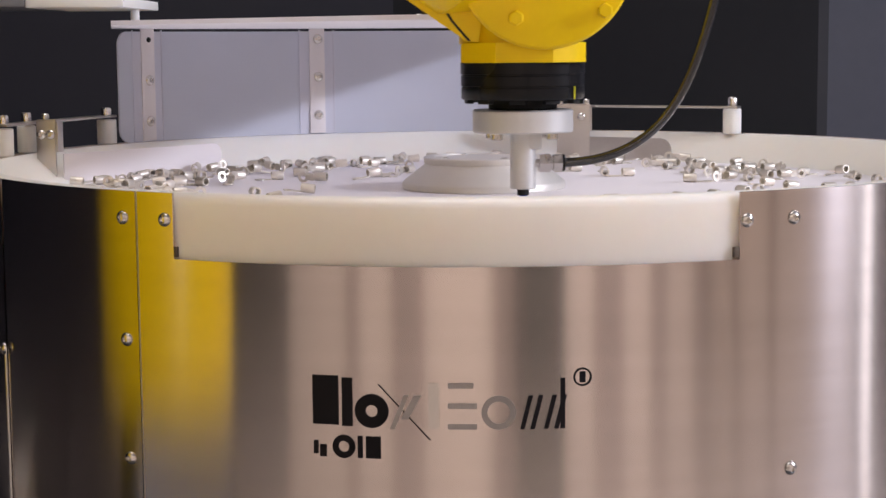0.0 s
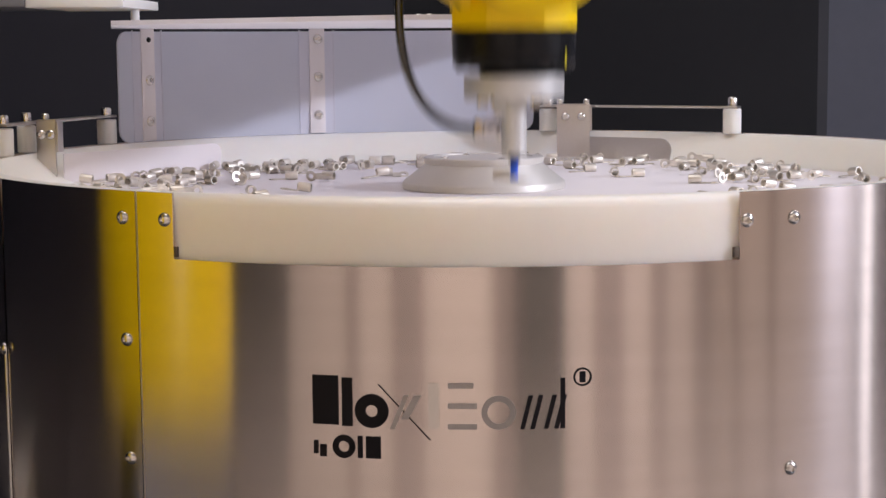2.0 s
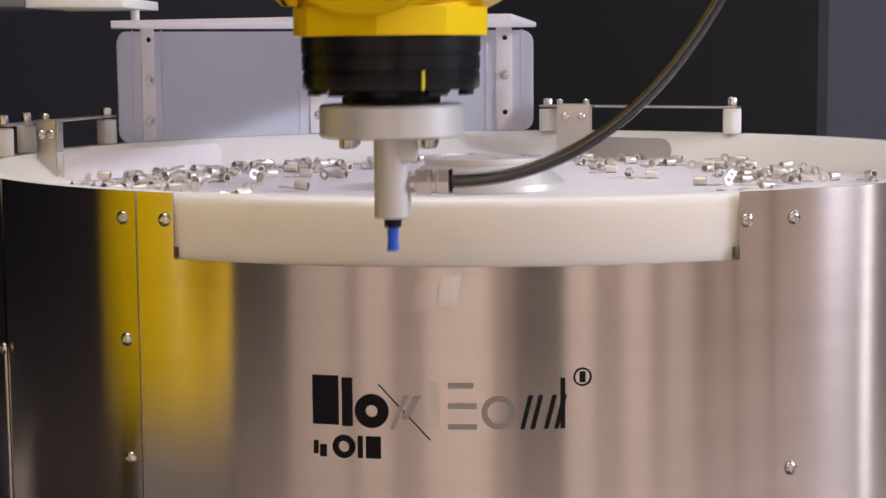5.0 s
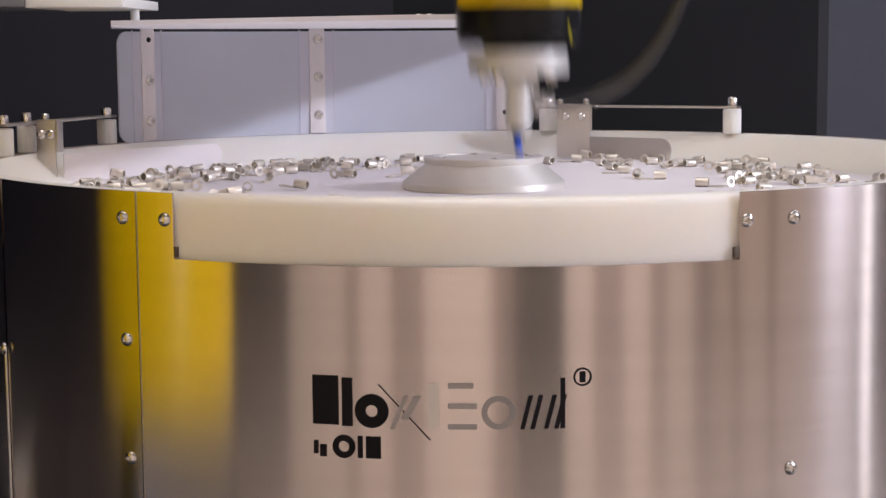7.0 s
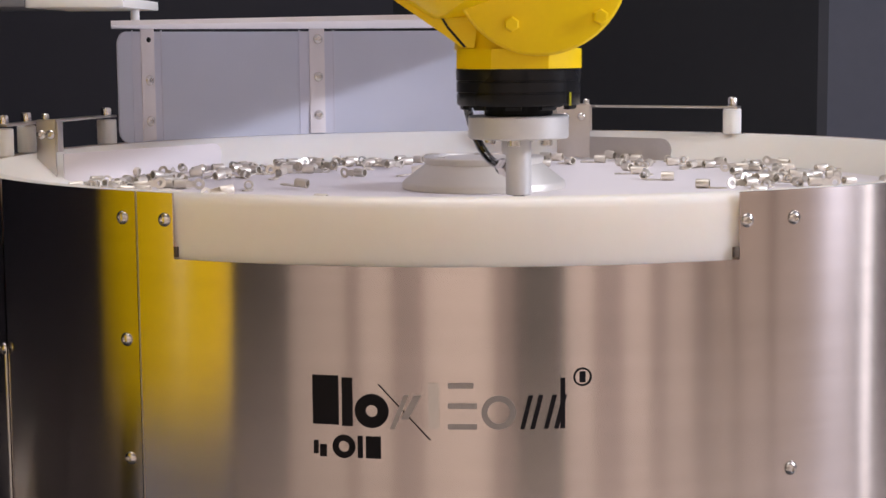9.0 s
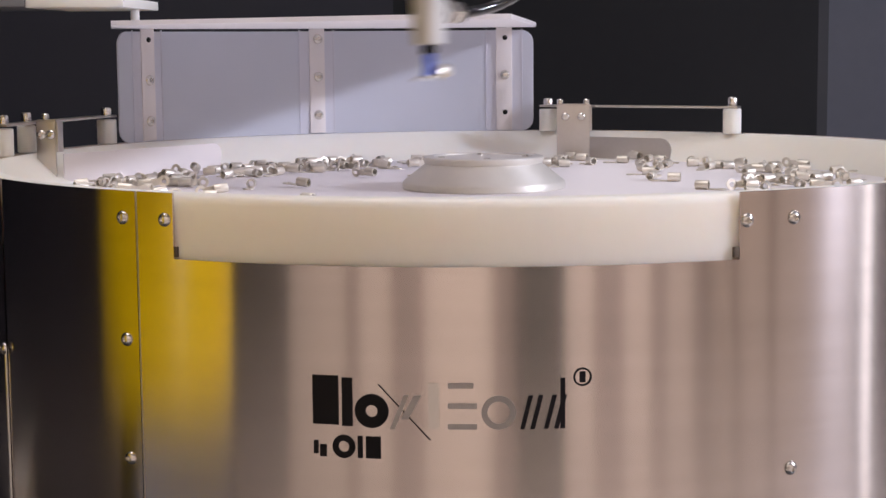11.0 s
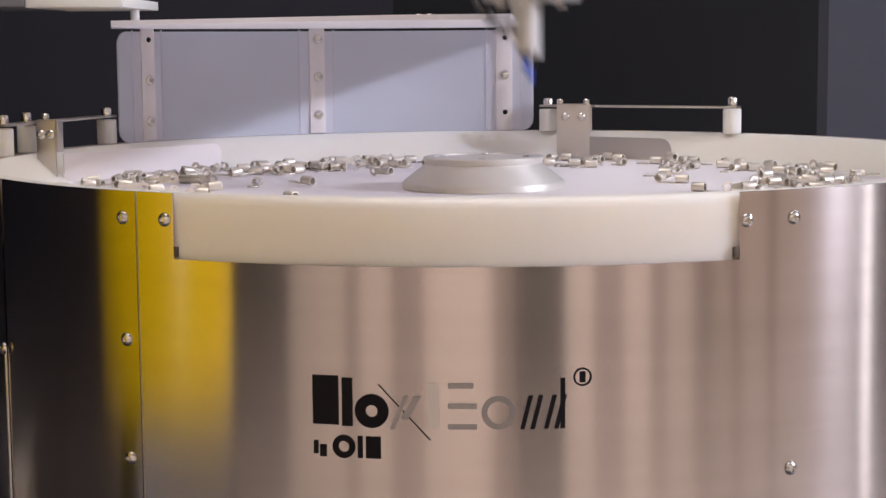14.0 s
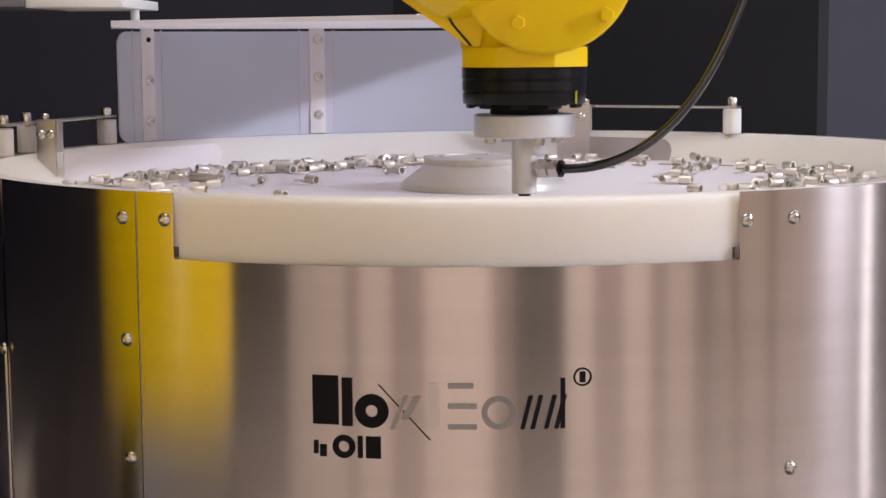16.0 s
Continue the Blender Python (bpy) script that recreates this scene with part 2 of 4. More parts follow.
# more added stripe boards, on the right-hand wall
for y0, y1 in ((-3.08, -2.86), (-2.34, -2.20)):
    board = part("stripe_board", box(bmesh.new(), 3.56, 3.6, y0, y1, 0.0, 2.4, 0.005), BROWN)
    tagged(board, "tall brown board, unseen, added for a stripe reflected in the drum", "board", "boards along the wall")

# ---- machine table ----
TABLE_TOP = 0.63
table = empty("machine_table")
tagged(table, "dark grey machine table that carries bowl and robot", "table")
part("tabletop", box(bmesh.new(), -0.95, 0.55, -0.68, 0.60, 0.58, 0.63, 0.004), TABLETOP, table)
for sx, sy in ((-0.91, -0.64), (0.51, -0.64), (-0.91, 0.56), (0.51, 0.56)):
    part("leg", box(bmesh.new(), sx - 0.03, sx + 0.03, sy - 0.03, sy + 0.03, 0.0, 0.58, 0.003), TABLE, table)

# unseen white box added to reflect as a pale streak in the drum's left side
box_thing = empty("junction_box", (-0.66, -0.03, 0.63))
tagged(box_thing, "small white box, unseen, added for a pale streak reflected in the drum", "box")
part("body", box(bmesh.new(), -0.04, 0.04, -0.04, 0.04, 0, 0.10, 0.01), WHITE, box_thing)
part("lid", box(bmesh.new(), -0.042, 0.042, -0.042, 0.042, 0.1005, 0.12, 0.006), WHITE, box_thing)

# ---- drum of the feeder, with its ring ----
CUT0, CUT1, SEAM, SEAM2, CUTZ = -28.2, 22.26, -32.42, -55.2, -0.0402
BASE = 0.63 - Z0
drum = empty("feeder_drum", (0, 0, Z0))
tagged(drum, "round drum of brushed stainless steel sheet with a white plastic ring", "machine")
part("core", lathe(bmesh.new(), [(0.372, BASE), (0.388, BASE), (0.388, -0.05), (0.372, -0.05)], 96), NECK, drum, "dark inner frame")
angs = spread(SEAM + 0.10, CUT0, 1.5) + spread(CUT0, CUT1, 1.5)[1:] + spread(CUT1, 140, 2.5)[1:]
part("front_panel", bent_sheet(bmesh.new(), 0.4, 0.0016, angs, [BASE, -0.2, -0.1, CUTZ, 0.0],
     lambda i, j: j == 3 and CUT0 - 0.01 < angs[i] < CUT1 - 0.01), STEEL, drum)
part("side_panel", bent_sheet(bmesh.new(), 0.4, 0.0016, spread(SEAM2 + 0.08, SEAM - 0.10, 1.5), [BASE, -0.2, 0.0]), STEEL, drum)
part("rear_panel", bent_sheet(bmesh.new(), 0.4, 0.0016, spread(140.3, 360 + SEAM2 - 0.35, 2.5), [BASE, -0.2, 0.0]), STEEL, drum)
part("ring", lathe(bmesh.new(), [(0.3972, CUTZ - 0.004), (0.3972, -0.0065), (0.3968, -0.0042), (0.3957, -0.0023), (0.3938, -0.0010), (0.3905, -0.0004), (0.385, -0.0004), (0.3825, -0.003), (0.352, -0.031), (0.352, CUTZ - 0.004)], 180), WHITE, drum, "milky white plastic ring wall")
part("seam_edge", bent_sheet(bmesh.new(), 0.4004, 0.001, [SEAM + 0.03, SEAM + 0.10], [BASE, -0.1, -0.0005]), SHEET, drum)
for a, z in ((-34.1, -0.0168), (-34.0, -0.0932), (-33.95, -0.1690), (-29.13, -0.0165), (22.95, -0.0170), (27.75, -0.0169), (27.8, -0.1710)):
    part("screw", button_screw(bmesh.new(), 0.0044, outward(a, 0.4, z)), SCREW, drum, "shiny domed screw")
for a, w in ((CUT0 + 0.16, 0.0007), (CUT1 - 0.28, 0.0015)):
    part("corner_clip", box(bmesh.new(), -w, w, -0.0008, 0.0022, -0.0032, 0.0032, 0.0003, outward(a, 0.398, CUTZ + 0.0042) @ pose(0, 0, 0, 90)), CLIP, drum, "small dark bronze clip")
# upright joint of the side sheet, with its rod
part("joint_rod", rod(bmesh.new(), 0.0016, -0.36, -0.117, 12, 0.0003, Matrix.Translation(outward(SEAM2 - 0.35, 0.4005, 0).translation)), SCREW, drum, "thin upright steel rod")
part("joint_screw", button_screw(bmesh.new(), 0.0045, outward(SEAM2 - 0.2, 0.402, -0.117)), SCREW, drum)


# ---- emblem: plain shapes in place of the maker's mark ----
def decal(name, outline, mat, height=0.0005):
    """A flat shape in (degrees round the drum, height) wrapped on the drum."""
    bm = bmesh.new()
    lo, hi = [[bm.verts.new((r * math.sin(radians(a)), -r * math.cos(radians(a)), z)) for a, z in outline] for r in (0.4001, 0.4001 + height)]
    n = len(outline)
    for i in range(n):
        j = (i + 1) % n
        bm.faces.new((lo[i], lo[j], hi[j], hi[i]))
    bm.faces.new(hi)
    return part(name, bm, mat, drum)


DEG = 1 / math.radians(1) / 0.4   # degrees of arc for one metre along the drum


def emblem_bar(u0, u1, v0, v1, mat, lean=0.0):
    z = -0.1053
    us = spread(u0, u1, 0.01)
    top = [((u + lean) * DEG - 14.8, z - v0) for u in us]
    bottom = [(u * DEG - 14.8, z - v1) for u in reversed(us)]
    decal("emblem_bar", top + bottom, mat)


def emblem_ring(u, v, r, inner, mat, start=0, stop=360):
    z = -0.1053
    bm = bmesh.new()
    n = 28
    loops = []
    for i in range(n + 1):
        a = radians(start + (stop - start) * i / n)
        row = []
        for rr, d in ((r, 0), (r, 0.0005), (inner, 0.0005), (inner, 0)):
            ang = radians((u + rr * math.cos(a)) * DEG - 14.8)
            row.append(bm.verts.new(((0.4001 + d) * math.sin(ang), -(0.4001 + d) * math.cos(ang), z - v + rr * math.sin(a))))
        loops.append(row)
    for i in range(n):
        for j in range(3):
            bm.faces.new((loops[i][j], loops[i + 1][j], loops[i + 1][j + 1], loops[i][j + 1]))
    part("emblem_ring", bm, mat, drum)


emblem_bar(0.0, 0.0160, 0.0, 0.0295, INK)
emblem_bar(0.0182, 0.0245, 0.0010, 0.0300, INK)
emblem_ring(0.0362, 0.0205, 0.0102, 0.0036, INK)
emblem_bar(0.0470, 0.0500, 0.0105, 0.0310, ETCH, 0.0085)
emblem_bar(0.0705, 0.0714, 0.0045, 0.0370, INK, -0.0305)
emblem_bar(0.0535, 0.0580, 0.0105, 0.0250, ETCH, 0.0080)
emblem_bar(0.0700, 0.0765, 0.0030, 0.0305, PALE)
emblem_bar(0.0815, 0.0965, 0.0030, 0.0062, ETCH)
emblem_bar(0.0815, 0.0985, 0.0150, 0.0182, ETCH)
emblem_bar(0.0815, 0.0985, 0.0273, 0.0305, ETCH)
emblem_ring(0.1112, 0.0205, 0.0101, 0.0066, ETCH, 0, 360)
for u in (0.1235, 0.1375):
    emblem_bar(u + 0.0002, u + 0.0028, 0.0105, 0.0305, INK, 0.0050)
    emblem_bar(u + 0.0062, u + 0.0088, 0.0105, 0.0305, INK, 0.0050)
emblem_bar(0.1475, 0.1502, 0.0005, 0.0305, INK)
emblem_ring(0.1605, 0.0002, 0.0055, 0.0044, INK)
emblem_bar(0.1588, 0.1622, -0.0030, 0.0034, INK)
emblem_bar(0.0003, 0.0030, 0.0395, 0.0475, INK)
emblem_bar(0.0042, 0.0082, 0.0418, 0.0490, INK)
emblem_ring(0.0190, 0.0425, 0.0070, 0.0033, INK)
emblem_bar(0.0275, 0.0305, 0.0358, 0.0490, INK)
emblem_bar(0.0325, 0.0415, 0.0358, 0.0490, INK)

# ---- rotating disc and its hub ----
disc = empty("feeder_disc", (0, 0, DISC))
tagged(disc, "white matt rotating disc with a silver aluminium cone", "disc")
part("disc_plate", lathe(bmesh.new(), [(0, -0.006), (0.350, -0.006), (0.350, -0.0006), (0.3494, 0), (0, 0)], 144), BELT, disc, "white matt disc")
hub = part("cone", lathe(bmesh.new(), [(0, 0), (0.0655, 0), (0.0660, 0.0006), (0.0660, 0.0045), (0.0650, 0.0062), (0.0478, 0.0196), (0.0474, 0.0203), (0.0482, 0.0213), (0.0488, 0.0247), (0.0482, 0.0255), (0.0400, 0.0256), (0.0394, 0.0246), (0, 0.0246)], 96), ALU, disc, "silver aluminium cone")
for k in range(4):
    part("hub_screw", socket_screw(bmesh.new(), 0.0026, 0.0014, pose(0.034 * math.cos(k * 1.5708 + 0.5), 0.034 * math.sin(k * 1.5708 + 0.5), 0.0246)), SCREW, hub)

# the elastic disc is pushed up from below at the back: a low oval swelling that rises and sinks
SWELL, SWELL_A, SWELL_R, SWELL_IN, SWELL_LONG = 0.021, 113.0, 0.247, 0.098, 0.178


def swell(x, y):
    """Share of the swelling's height at a place on the disc."""
    a = radians(SWELL_A)
    dx, dy = x - SWELL_R * math.cos(a), y - SWELL_R * math.sin(a)
    u, v = (dx * math.cos(a) + dy * math.sin(a)) / SWELL_IN, (dy * math.cos(a) - dx * math.sin(a)) / SWELL_LONG
    return max(0.0, 1 - u * u - v * v) ** 2


bm = bmesh.new()
loops = []
for i in range(1, 15):
    k, loop = i / 14, []
    for j in range(48):
        q, a = j / 48 * 2 * math.pi, radians(SWELL_A)
        u, v = k * SWELL_IN * math.cos(q), k * SWELL_LONG * math.sin(q)
        x, y = (SWELL_R + u) * math.cos(a) - v * math.sin(a), (SWELL_R + u) * math.sin(a) + v * math.cos(a)
        loop.append(bm.verts.new((x, y, SWELL * swell(x, y))))
    loops.append(loop)
loops.append([bm.verts.new((v.co.x, v.co.y, -0.003)) for v in loops[-1]])
for p, q in zip(loops, loops[1:]):
    for j in range(48):
        bm.faces.new((p[j], p[(j + 1) % 48], q[(j + 1) % 48], q[j]))
bm.faces.new(loops[0]), bm.faces.new(loops[-1])
disc_swelling = part("disc_swelling", bm, BELT, drum, "white matt rubber pushed up from below")


# ---- brackets on the ring: posts, strip, hanging plate, blade ----
def bracket(name, label, posts, plate, blade, top, blade_mat):
    """Posts stand on the ring; a strip lies on them; a plate hangs from the strip into the bowl and carries a blade."""
    root = empty(name, (0, 0, Z0))
    tagged(root, label, "bracket", "brackets on the ring")
    for x, y, r, h, screw in posts:
        part("post", rod(bmesh.new(), r, 0.0, h, 24, 0.0008, pose(x, y, -0.0003)), WHITE, root, "round white plastic post")
        part("cap_screw", socket_screw(bmesh.new(), r * 0.56, screw, pose(x, y, h + 0.0022)), SCREW, root)
    (xa, ya), (xb, yb) = posts[0][:2], posts[-1][:2]
    way = Vector((xb - xa, yb - ya, 0))
    ang = math.degrees(math.atan2(way.y, way.x))
    m = pose(xa, ya, 0, 0, 0, ang)
    part("strip", box(bmesh.new(), -0.007, way.length + 0.007, -0.007, 0.007, top, top + 0.0022, 0.0005, m), SHEET, root, "thin flat steel strip")
    (px, py), width, low, turn = plate
    pm = pose(px, py, 0, 0, 0, turn)
    part("hanging_plate", box(bmesh.new(), -width / 2, width / 2, -0.0009, 0.0009, low, top + 0.0026, 0.0004, pm), SHEET, root, "satin steel plate hanging into the bowl")
    part("plate_edge", box(bmesh.new(), width / 2 + 0.0002, width / 2 + 0.0022, -0.001, 0.011, 0.001, top + 0.0026, 0.0004, pm), SHEET, root)
    part("plate_flange", box(bmesh.new(), -width / 2, width / 2, 0.0011, 0.016, top + 0.0024, top + 0.0040, 0.0003, pm), SHEET, root)
    for s in (-0.24, 0.24):
        part("plate_screw", button_screw(bmesh.new(), 0.0042, pm @ pose(s * width, -0.0009, top - 0.0085, 90)), SCREW, root)
    for s in ((-0.4, 0.4) if width > 0.02 else (-0.2,)):
        part("flange_screw", socket_screw(bmesh.new(), 0.0034, 0.0048, pm @ pose(s * width, 0.007, top + 0.0040)), SCREW, root)
    (bx, by), (cx, cy), b0, b1, rad = blade
    bw = Vector((cx - bx, cy - by, 0))
    bm = bmesh.new()
    pts = [(0, b0), (bw.length - 0.002, b0)]
    pts += [(bw.length - rad + rad * math.sin(radians(a)), b1 - rad + rad * math.cos(radians(a))) for a in range(90, -1, -15)] + [(0, b1)]
    slab(bm, pts, -0.0007, 0.0007)
    bmesh.ops.transform(bm, matrix=pose(bx, by, 0, 0, 0, math.degrees(math.atan2(bw.y, bw.x))) @ pose(0, 0, 0, 90), verts=bm.verts)
    part("blade", bm, blade_mat, root, "thin deflector blade with a rounded end")
    return root


bracket("deflector_bracket", "white posts with steel strip, plate and deflector blade on the ring",
        [(0.067, 0.380, 0.0092, 0.0225, 0.0085), (0.244, 0.300, 0.0090, 0.0245, 0.0085)],
        ((0.0905, 0.338), 0.033, -0.0245, -3), ((0.107, 0.3335), (0.183, 0.283), -0.0255, -0.0040, 0.012), 0.0243, SHEET)
bracket("deflector_bracket", "white posts with steel strip and pale deflector blade beside the shield",
        [(-0.3955, 0.018, 0.0080, 0.0230, 0.0085), (-0.391, 0.072, 0.0080, 0.0230, 0.0085), (-0.3495, 0.196, 0.0090, 0.0225, 0.0085)],
        ((-0.3690, 0.052), 0.0170, -0.0235, -8), ((-0.357, 0.060), (-0.246, 0.212), -0.0255, -0.001, 0.010), 0.0243, STRIP)

# ---- frosted shield over the back of the ring, with its cover ----
shield = empty("frosted_shield", (0, 0, Z0))
tagged(shield, "frosted plastic shield with white strips and screws over the ring", "shield")
SH0, SH1, SHR = 180 + 59.4, 180 - 7.6, 0.392
bm = bmesh.new()
n, cols = 72, []
half, top, low, rad = (SH0 - SH1) / 2 * math.radians(1) * SHR, 0.1032, -0.0003, 0.0125
for i in range(n + 1):
    s = -half * math.cos(math.pi * i / n)
    d = half - abs(s)
    cut = rad - math.sqrt(max(0.0, rad * rad - (rad - d) ** 2)) if d < rad else 0.0
    a = radians((SH0 + SH1) / 2 + math.degrees(s / SHR))
    cols.append([bm.verts.new((SHR * math.sin(a), -SHR * math.cos(a), z)) for z in (low + cut, 0.03, 0.07, top - cut)])
faces = [bm.faces.new((cols[i][j], cols[i + 1][j], cols[i + 1][j + 1], cols[i][j + 1])) for i in range(n) for j in range(3)]
bmesh.ops.recalc_face_normals(bm, faces=faces)
bm.normal_update()
if faces[100].normal.dot(faces[100].calc_center_median()) > 0:
    bmesh.ops.reverse_faces(bm, faces=faces)
    bm.normal_update()
bmesh.ops.solidify(bm, geom=faces, thickness=0.002)
part("panel", bm, FROST, shield)
for k, a in enumerate((180 + 54.0, 180 + 25.5, 180 - 3.2)):
    m = on_ring(a, SHR - 0.0002, 0)
    part("strip", box(bmesh.new(), -0.0082, 0.0082, -0.0018, -0.0005, 0.0005, 0.1058, 0.0004, m), STRIP, shield, "upright white mounting strip")
    bm = box(bmesh.new(), -0.0190, 0.0190, -0.0003, 0.0, 0.0005, 0.1030, 0.0, m)
    for x in (-0.0190, 0.0178):
        box(bm, x, x + 0.0012, -0.0008, -0.00035, 0.0005, 0.1045, 0.0001, m)
    part("backing_strip", bm, BACKING, shield)
    for z in (0.0190, 0.0575, 0.0955):
        part("screw", button_screw(bmesh.new(), 0.0050 if (k < 2 or z == 0.0575) and not (k == 0 and z > 0.09) else 0.0026, m @ pose(0.001, -0.0018, z, 90)),
             SCREW if (k < 2 or z == 0.0575) and not (k == 0 and z > 0.09) else NECK, shield)
part("cover", slab(bmesh.new(), [(-0.300, 0.000), (-0.060, -0.145), (0.020, -0.148), (0.052, 0.300), (0.054, 0.395), (-0.10, 0.40), (-0.30, 0.30), (-0.352, 0.24)], 0.1060, 0.1098), MILK, shield, "flat white plastic cover plate")
for x, y in ((0.036, 0.36), (-0.048, -0.09), (-0.040, -0.09), (-0.15, 0.30)):
    part("cover_screw", button_screw(bmesh.new(), 0.0035, pose(x, y, 0.1098)), SCREW, shield)
hopper = empty("upper_plate", (0, 0, Z0))
tagged(hopper, "white plate with grey rail held above the cover", "plate")
part("plate", box(bmesh.new(), -0.405, -0.318, 0.135, 0.30, 0.1205 + 0.0035, 0.1325, 0.0008), WHITE, hopper)
part("side_rail", box(bmesh.new(), -0.56, -0.4055, 0.135, 0.30, 0.1250, 0.1330, 0.0008), TABLE, hopper, "dull grey rail")
part("post", rod(bmesh.new(), 0.0042, 0.1098, 0.1240, 18, 0.0004, pose(-0.326, 0.225, 0)), WHITE, hopper)


# ---- robot arm ----
ROBOT = Vector((-0.61, -0.505, 0.63))
L1, L2 = 0.44, 0.42
SHOULDER = 0.54       # height of the shoulder over the robot's foot
WRIST = 0.154         # wrist centre over the end of the tool's shaft
robot = empty("robot_arm", ROBOT)
tagged(robot, "yellow industrial robot arm with a black wrist and suction tool", "robot")
part("foot", box(bmesh.new(), -0.12, 0.12, -0.12, 0.12, 0, 0.212, 0.015), TABLE, robot, "grey cast foot")
turret = part("turret", lathe(bmesh.new(), [(0, 0.214), (0.158, 0.214), (0.168, 0.222), (0.168, 0.40), (0.14, 0.46), (0.10, 0.55), (0.06, 0.60), (0, 0.60)], 40), YELLOW, robot, "yellow painted turret")


def limb(bm, length, r0, r1):
    """A tapering limb along z with rounded ends whose joints turn about y."""
    lathe(bm, [(0, -0.02), (r0 * 0.7, -0.02), (r0, 0.03), (r0 * 0.86, length * 0.45), (r1, length - 0.04), (r1 * 0.7, length), (0, length)], 28)
    for z, r, w in ((0.0, r0 * 1.15, r0 * 1.05), (length, r1 * 1.15, r1 * 1.1)):
        lathe(bm, [(0, -w), (r - 0.006, -w), (r, -w + 0.006), (r, w - 0.006), (r - 0.006, w), (0, w)], 36, pose(0, 0, z, 90))
    return bm


upper_arm = part("upper_arm", limb(bmesh.new(), L1, 0.068, 0.058), YELLOW, robot, "yellow painted upper arm")
forearm = part("forearm", lathe(bmesh.new(), [(0, -0.03), (0.05, -0.03), (0.066, 0.0), (0.066, 0.06), (0.052, 0.16), (0.056, 0.27), (0.064, 0.33), (0.066, 0.385), (0.056, 0.400), (0, 0.402)], 36), YELLOW, robot, "yellow painted forearm")
part("grease_band", lathe(bmesh.new(), [(0.060, 0.350), (0.0668, 0.350), (0.0668, 0.355), (0.060, 0.355)], 36), BLACK, forearm, "narrow dark seal band")
# wrist housing: a short drum across the arm, with a square neck and a black flange below; its origin lies at the wrist centre
wrist = part("wrist", lathe(bmesh.new(), [(0, -0.0500), (0.0535, -0.0500), (0.0562, -0.0494), (0.0578, -0.0475), (0.058, -0.0452), (0.0565, -0.0440), (0.0565, 0.037), (0.054, 0.041), (0, 0.041)], 72, pose(0.0135, 0, -0.0008, -90)), YELLOW, robot, "round yellow wrist housing")
part("neck_block", slab(bmesh.new(), [(-0.0420, -0.0190), (-0.0330, -0.0330), (-0.0190, -0.0420), (0.0190, -0.0420), (0.0330, -0.0330), (0.0420, -0.0190), (0.0420, 0.0190), (0.0330, 0.0330), (0.0190, 0.0420), (-0.0190, 0.0420), (-0.0330, 0.0330), (-0.0420, 0.0190)], -0.0672, -0.0540), YELLOW, wrist)
bm = bmesh.new()
lathe(bm, [(0, -0.0545), (0.0405, -0.0545), (0.0405, 0.0), (0, 0.0)], 48, pose(-0.003, 0, 0))
part("neck_collar", bm, YELLOW, wrist)
# the thin black slab stands in for the dark slit beside the fork cheek
for name, outline, y0, y1, mat in (
        ("fork_cheek", [(-0.030, -0.0535), (-0.038, -0.0530), (-0.080, -0.0235), (-0.150, 0.0260), (-0.120, 0.070), (-0.020, 0.020)], -0.034, 0.034, YELLOW),
        ("fork_slit", [(-0.0350, -0.0528), (-0.0372, -0.0528), (-0.0485, -0.0395), (-0.0580, -0.0235), (-0.0680, 0.0), (-0.0662, 0.0), (-0.0562, -0.0235), (-0.0468, -0.0392)], -0.0345, -0.0335, BLACK)):
    bm = slab(bmesh.new(), outline, -y1, -y0)
    bmesh.ops.transform(bm, matrix=pose(0, 0, 0, 90), verts=bm.verts)
    part(name, bm, mat, wrist)
for x, z in ((-0.0055, 0.0368), (0.0525, 0.0412)):
    part("wrist_bolt", lathe(bmesh.new(), [(0, 0), (0.0052, 0), (0.0052, 0.0036), (0.0042, 0.0046), (0, 0.0046)], 6, pose(x, -0.0500, z - 0.075, 90)), YELLOW, wrist, "yellow painted bolt head")
part("black_collar", lathe(bmesh.new(), [(0, -0.0922), (0.0415, -0.0922), (0.0422, -0.0910), (0.0422, -0.0845), (0.0416, -0.0841), (0.0416, -0.0833), (0.0424, -0.0829), (0.0424, -0.0765), (0.0418, -0.0761), (0.0418, -0.0753), (0.0426, -0.0749), (0.0426, -0.0675), (0, -0.0675)], 72), BLACK, wrist, "black ribbed collar")
for k in range(10):
    a = k * 0.628 + 0.2
    part("collar_bolt", box(bmesh.new(), -0.0055, 0.0055, -0.0022, 0.0022, -0.0950, -0.0922, 0.0006, pose(0.0375 * math.cos(a), 0.0375 * math.sin(a), 0, 0, 0, math.degrees(a) + 90)), NECK, wrist)
part("neck_flange", rod(bmesh.new(), 0.0235, -0.0992, -0.0922, 40), NECK, wrist, "black inner flange")
part("index_mark", box(bmesh.new(), 0.0, 0.0011, -0.0012, 0.0, -0.0920, -0.0832, 0.0, pose(0.0335, -0.0262, 0)), LIME, wrist, "small yellow index mark")

# suction tool: its origin lies at the lower end of the shaft
tool = empty("suction_tool")
tool.parent = robot
part("tool_flange", rod(bmesh.new(), 0.0345, 0.0390, 0.0547, 56, 0.0010), TOOL, tool, "light grey round flange")
part("shaft", rod(bmesh.new(), 0.0088, 0.0, 0.0392, 32, 0.0006), TOOL, tool, "light grey round shaft")
part("side_boss", box(bmesh.new(), 0.0, 0.0125, -0.0085, 0.0085, 0.0270, 0.0390, 0.0030), TOOL, tool)
for x, y in ((-0.020, 0.012), (-0.020, -0.012), (0.018, 0.014), (0.018, -0.014)):
    part("tool_screw", socket_screw(bmesh.new(), 0.0042, 0.0048, pose(x, y, 0.0390, 180)), SCREW, tool)
